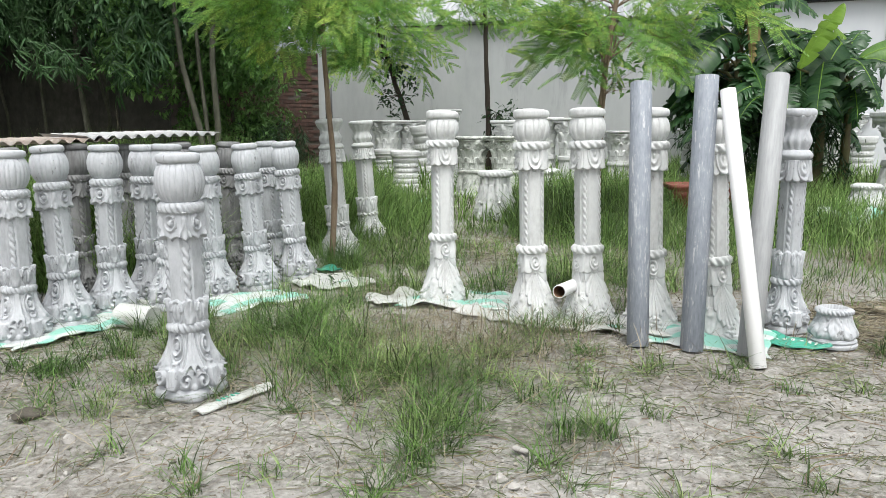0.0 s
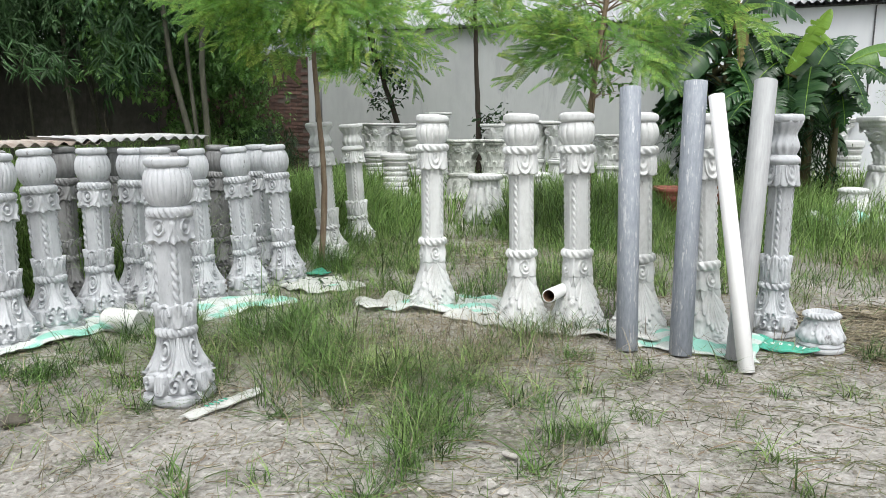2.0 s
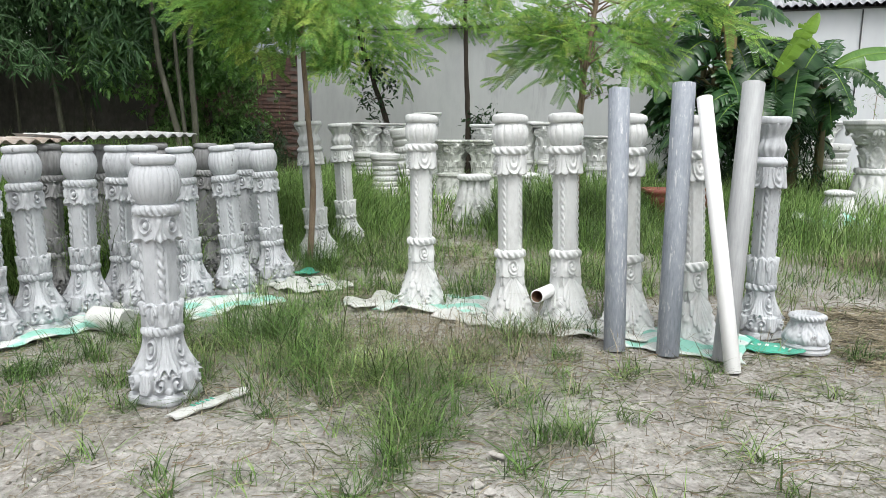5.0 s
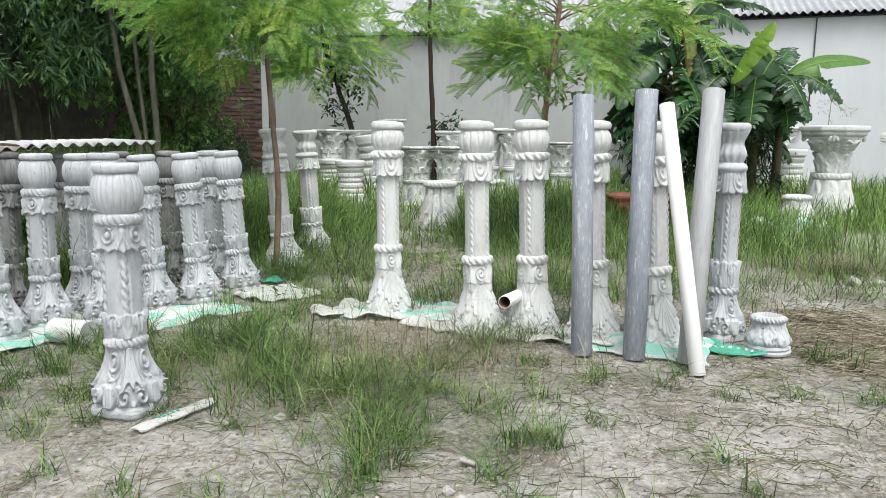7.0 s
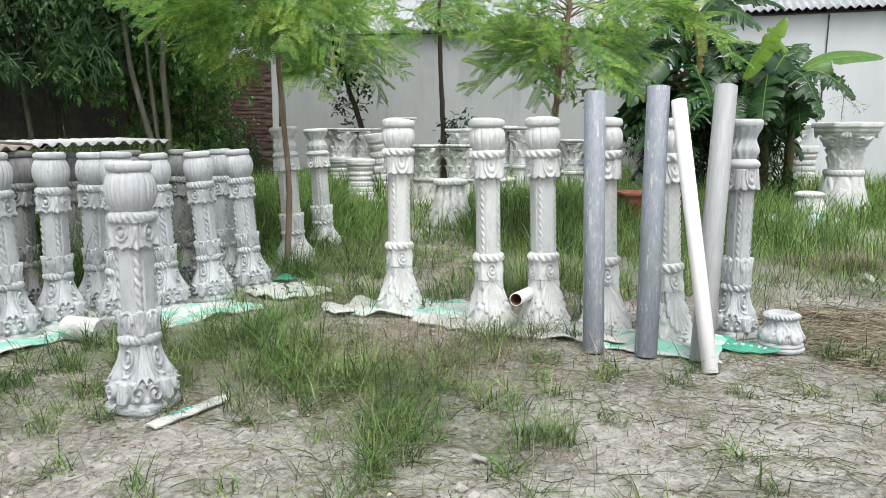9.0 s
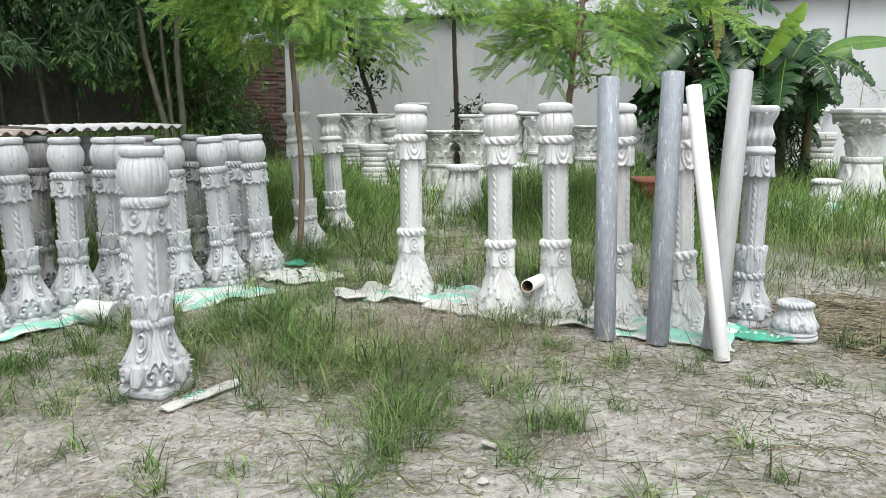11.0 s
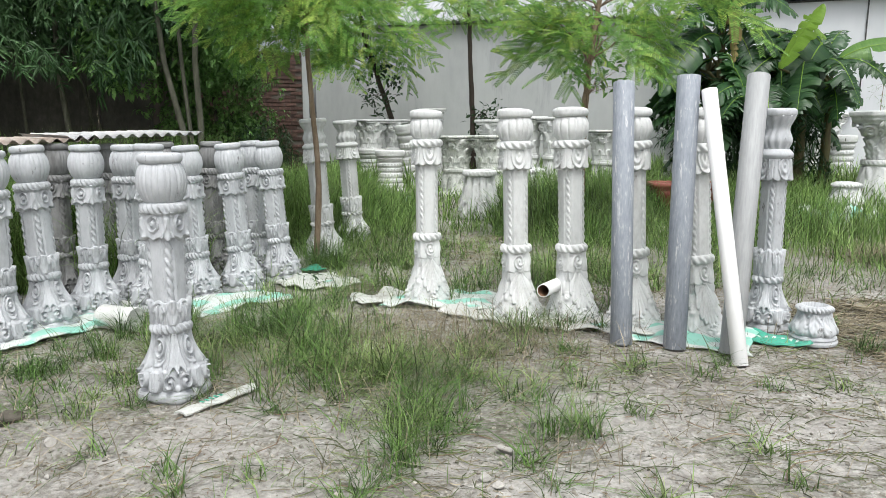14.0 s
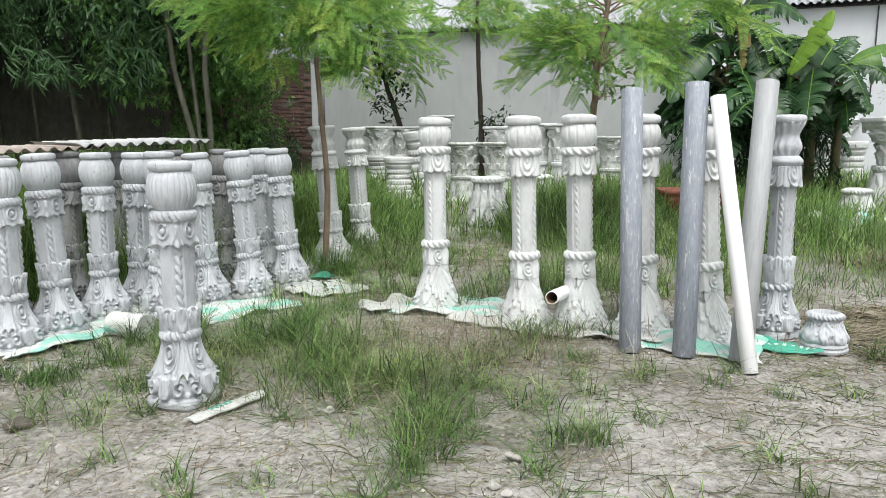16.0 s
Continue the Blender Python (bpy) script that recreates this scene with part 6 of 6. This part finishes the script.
X, Y = np.concatenate([rs.normal(-0.3, 0.6, 1500), rs.normal(0.4, 0.5, 900), rs.uniform(-2.6, 3.2, 1300)]), np.concatenate([rs.normal(4.6, 0.5, 1500), rs.normal(4.9, 0.35, 900), rs.uniform(2.6, 6.0, 1300)])
blades("dry_grass", "yellowed dry grass blades among the green", X, Y, rs.uniform(0.06, 0.26, len(X)), rs.uniform(0.003, 0.006, len(X)), STRAW, 306, 0.9, 1.0)
rs = np.random.default_rng(310)
n = 12000
X, Y = rs.uniform(-4, 4.6, n), rs.uniform(2.0, 7.5, n)
keep = vnoise(X, Y, 0.35, 8) + 0.6 * vnoise(X, Y, 1.1, 9) > rs.uniform(-0.5, 1.2, n)
X, Y = X[keep], Y[keep]
blades("sparse_grass", "short sparse grass on trodden soil", X, Y, rs.uniform(0.03, 0.13, len(X)), rs.uniform(0.003, 0.006, len(X)), GRASS_NEAR, 311, 0.8, 0.8)


def straws(n, x0, x1, y0, y1, seed, lmin, lmax, w, label, mat=STRAW, cut=0.1):
    """Dry stems lying on the soil, slightly bowed."""
    rs = np.random.default_rng(seed)
    X, Y = rs.uniform(x0, x1, n), rs.uniform(y0, y1, n)
    keep = vnoise(X, Y, 0.5, seed) + 0.5 * vnoise(X, Y, 1.3, seed + 1) > rs.uniform(cut - 0.7, cut + 0.7, n)
    X, Y = X[keep], Y[keep]; n = len(X)
    az, L, bow = rs.uniform(0, 2 * np.pi, n), rs.uniform(lmin, lmax, n), rs.normal(0, 0.26, n)
    up = np.abs(rs.normal(0, 0.10, n))
    V = np.zeros((n, 4, 2, 3), np.float32)
    for k, s in enumerate((0.0, 0.33, 0.67, 1.0)):
        u, v = L * (s - 0.5), L * bow * (1 - (2 * s - 1) ** 2)
        cx, cy = X + u * np.cos(az) - v * np.sin(az), Y + u * np.sin(az) + v * np.cos(az)
        z = ground_z(cx, cy) + 0.004 + L * up * s
        for j, sg in ((0, -1), (1, 1)):
            V[:, k, j, 0] = cx - sg * w / 2 * np.sin(az); V[:, k, j, 1] = cy + sg * w / 2 * np.cos(az); V[:, k, j, 2] = z + 0.0015 * sg
    F = np.array([[0, 1, 3, 2], [2, 3, 5, 4], [4, 5, 7, 6]])[None] + (np.arange(n) * 8)[:, None, None]
    ob = new("dry_straw", mesh_of("dry_straw", V.reshape(-1, 3), F.reshape(-1, 4), mat, False))
    return tagged(ob, label, "straw", kind="stuff")


straws(11000, -3.2, 4.2, 2.1, 6.5, 401, 0.02, 0.12, 0.0022, "dry grass stems strewn over sandy soil", cut=0.05)
straws(9000, 2.75, 5.6, 3.9, 6.0, 402, 0.05, 0.26, 0.004, "matted dry straw on bare ground", cut=-0.1)
straws(5000, -0.8, 2.2, 6.2, 10.0, 403, 0.06, 0.25, 0.004, "dry cut grass on the path", cut=-0.1)
n = 13000
X, Y = rs.uniform(-3.4, 4.2, n), 2.0 + 3.8 * rs.uniform(0, 1, n) ** 1.3
S = 0.0025 + 0.013 * rs.uniform(0, 1, n) ** 4
oct_v = np.array([(1, 0, 0), (-1, 0, 0), (0, 1, 0), (0, -1, 0), (0, 0, 0.8), (0, 0, -0.8)], float)
oct_f = np.array([(0, 2, 4), (2, 1, 4), (1, 3, 4), (3, 0, 4), (2, 0, 5), (1, 2, 5), (3, 1, 5), (0, 3, 5)])
az = rs.uniform(0, 6.28, n)
M = frames_for(np.stack([X, Y, ground_z(X, Y) + S * 0.3], -1), np.stack([np.cos(az), np.sin(az), rs.normal(0, 0.3, n)], -1), np.array([0, 0, 1.0]) + rs.normal(0, 0.3, (n, 3)), S)
V, F = spread_copies(oct_v, oct_f, M)
CRUMB = material("soil_crumbs", [(0.14, 0.125, 0.10), (0.28, 0.26, 0.22), (0.45, 0.43, 0.39)], 20, 60, 0.95, 0, spread=0.4, island=True)
tagged(new("soil_crumbs", mesh_of("soil_crumbs", V, F, CRUMB, False)), "small crumbs of earth on the yard", "soil", kind="stuff")
straws(3600, -3.2, 4.0, 2.1, 6.0, 407, 0.01, 0.05, 0.0035, "dark dead leaf litter on sandy soil", BARK, 0.25)
straws(120, -3, 3.5, 2.2, 4.8, 404, 0.1, 0.35, 0.006, "thin dead twigs on sandy soil", BARK, -0.5)

RUNNER = material("olive_grass_runner", [(0.035, 0.045, 0.016), (0.085, 0.10, 0.04), (0.20, 0.21, 0.10)], 2.5, 14, 0.7, 0, spread=0.6, island=True)
straws(1700, -2.9, 3.4, 2.5, 5.4, 411, 0.05, 0.20, 0.0032, "olive grass runners lying over the soil", RUNNER, 0.05)
straws(900, -0.6, 2.4, 2.7, 4.7, 412, 0.06, 0.24, 0.0034, "olive grass runners lying over the soil", RUNNER, -0.2)

# short mown grass and stubble on the way through
rs = np.random.default_rng(330)
X, Y = rs.uniform(-0.9, 2.2, 9000), rs.uniform(6.3, 10.8, 9000)
keep = vnoise(X, Y, 0.5, 51) + 0.6 * vnoise(X, Y, 0.2, 52) > rs.uniform(-0.3, 0.8, 9000)
X, Y = X[keep], Y[keep]
blades("short_grass", "short worn grass on the way between columns", X, Y, rs.uniform(0.06, 0.3, len(X)), rs.uniform(0.004, 0.009, len(X)), GRASS, 331, 0.7, 0.8)
X, Y = rs.uniform(-0.9, 4.6, 3600), rs.uniform(6.0, 10.5, 3600)
blades("stubble", "dry yellowed stubble on the way between columns", X, Y, rs.uniform(0.04, 0.16, 3600), rs.uniform(0.004, 0.008, 3600), STRAW, 332, 0.9, 0.9)
rs = np.random.default_rng(340)
X, Y = rs.uniform(2.6, 7.5, 9000), 5.7 + 3.0 * rs.uniform(0, 1, 9000) ** 0.7
keep = vnoise(X, Y, 0.5, 41) + 0.5 * vnoise(X, Y, 1.3, 42) > rs.uniform(-0.8, 0.9, 9000)
X, Y = X[keep], Y[keep]
blades("short_grass", "short uneven grass at the edge of bare soil", X, Y, rs.uniform(0.04, 0.26, len(X)), rs.uniform(0.004, 0.009, len(X)), GRASS_NEAR, 341, 0.7, 0.9)
rs = np.random.default_rng(350)
X, Y = rs.normal(4.95, 0.30, 900), rs.normal(7.75, 0.16, 900)
blades("straw_heap", "heap of dull brown dry straw at the grass edge", X, Y, rs.uniform(0.08, 0.30, 900), rs.uniform(0.005, 0.009, 900), STRAW, 351, 0.9, 1.0)
# a few long stalks that stand above the rest
rs = np.random.default_rng(320)
X, Y = rs.uniform(-5.2, -2.8, 26), rs.uniform(7.2, 9.5, 26)
blades("grass_stalks", "tall arching seed stalks behind the row", X, Y, rs.uniform(1.2, 1.75, 26), np.full(26, 0.006), STRAW, 321, 0.15, 0.35)
# fallen leaves on the crumpled sack and near the slim tree
n = 60
P = np.stack([np.concatenate([rs.normal(-0.95, 0.16, 40), rs.normal(-1.15, 0.3, 20)]), np.concatenate([rs.normal(6.7, 0.13, 40), rs.normal(7.5, 0.3, 20)]), np.concatenate([np.full(40, 0.085), np.full(20, 0.02)])], -1)
V, F = spread_copies(*BROAD, frames_for(P, rs.normal(0, 1, (n, 3)) * (1, 1, 0.2), np.array([0, 0, 1.0]) + rs.normal(0, 0.3, (n, 3)), rs.uniform(0.03, 0.07, n)))
tagged(new("fallen_leaves", mesh_of("fallen_leaves", V, F, DARK_LEAF, False)), "dark fallen leaves on sacking and soil", "leaves", kind="stuff")
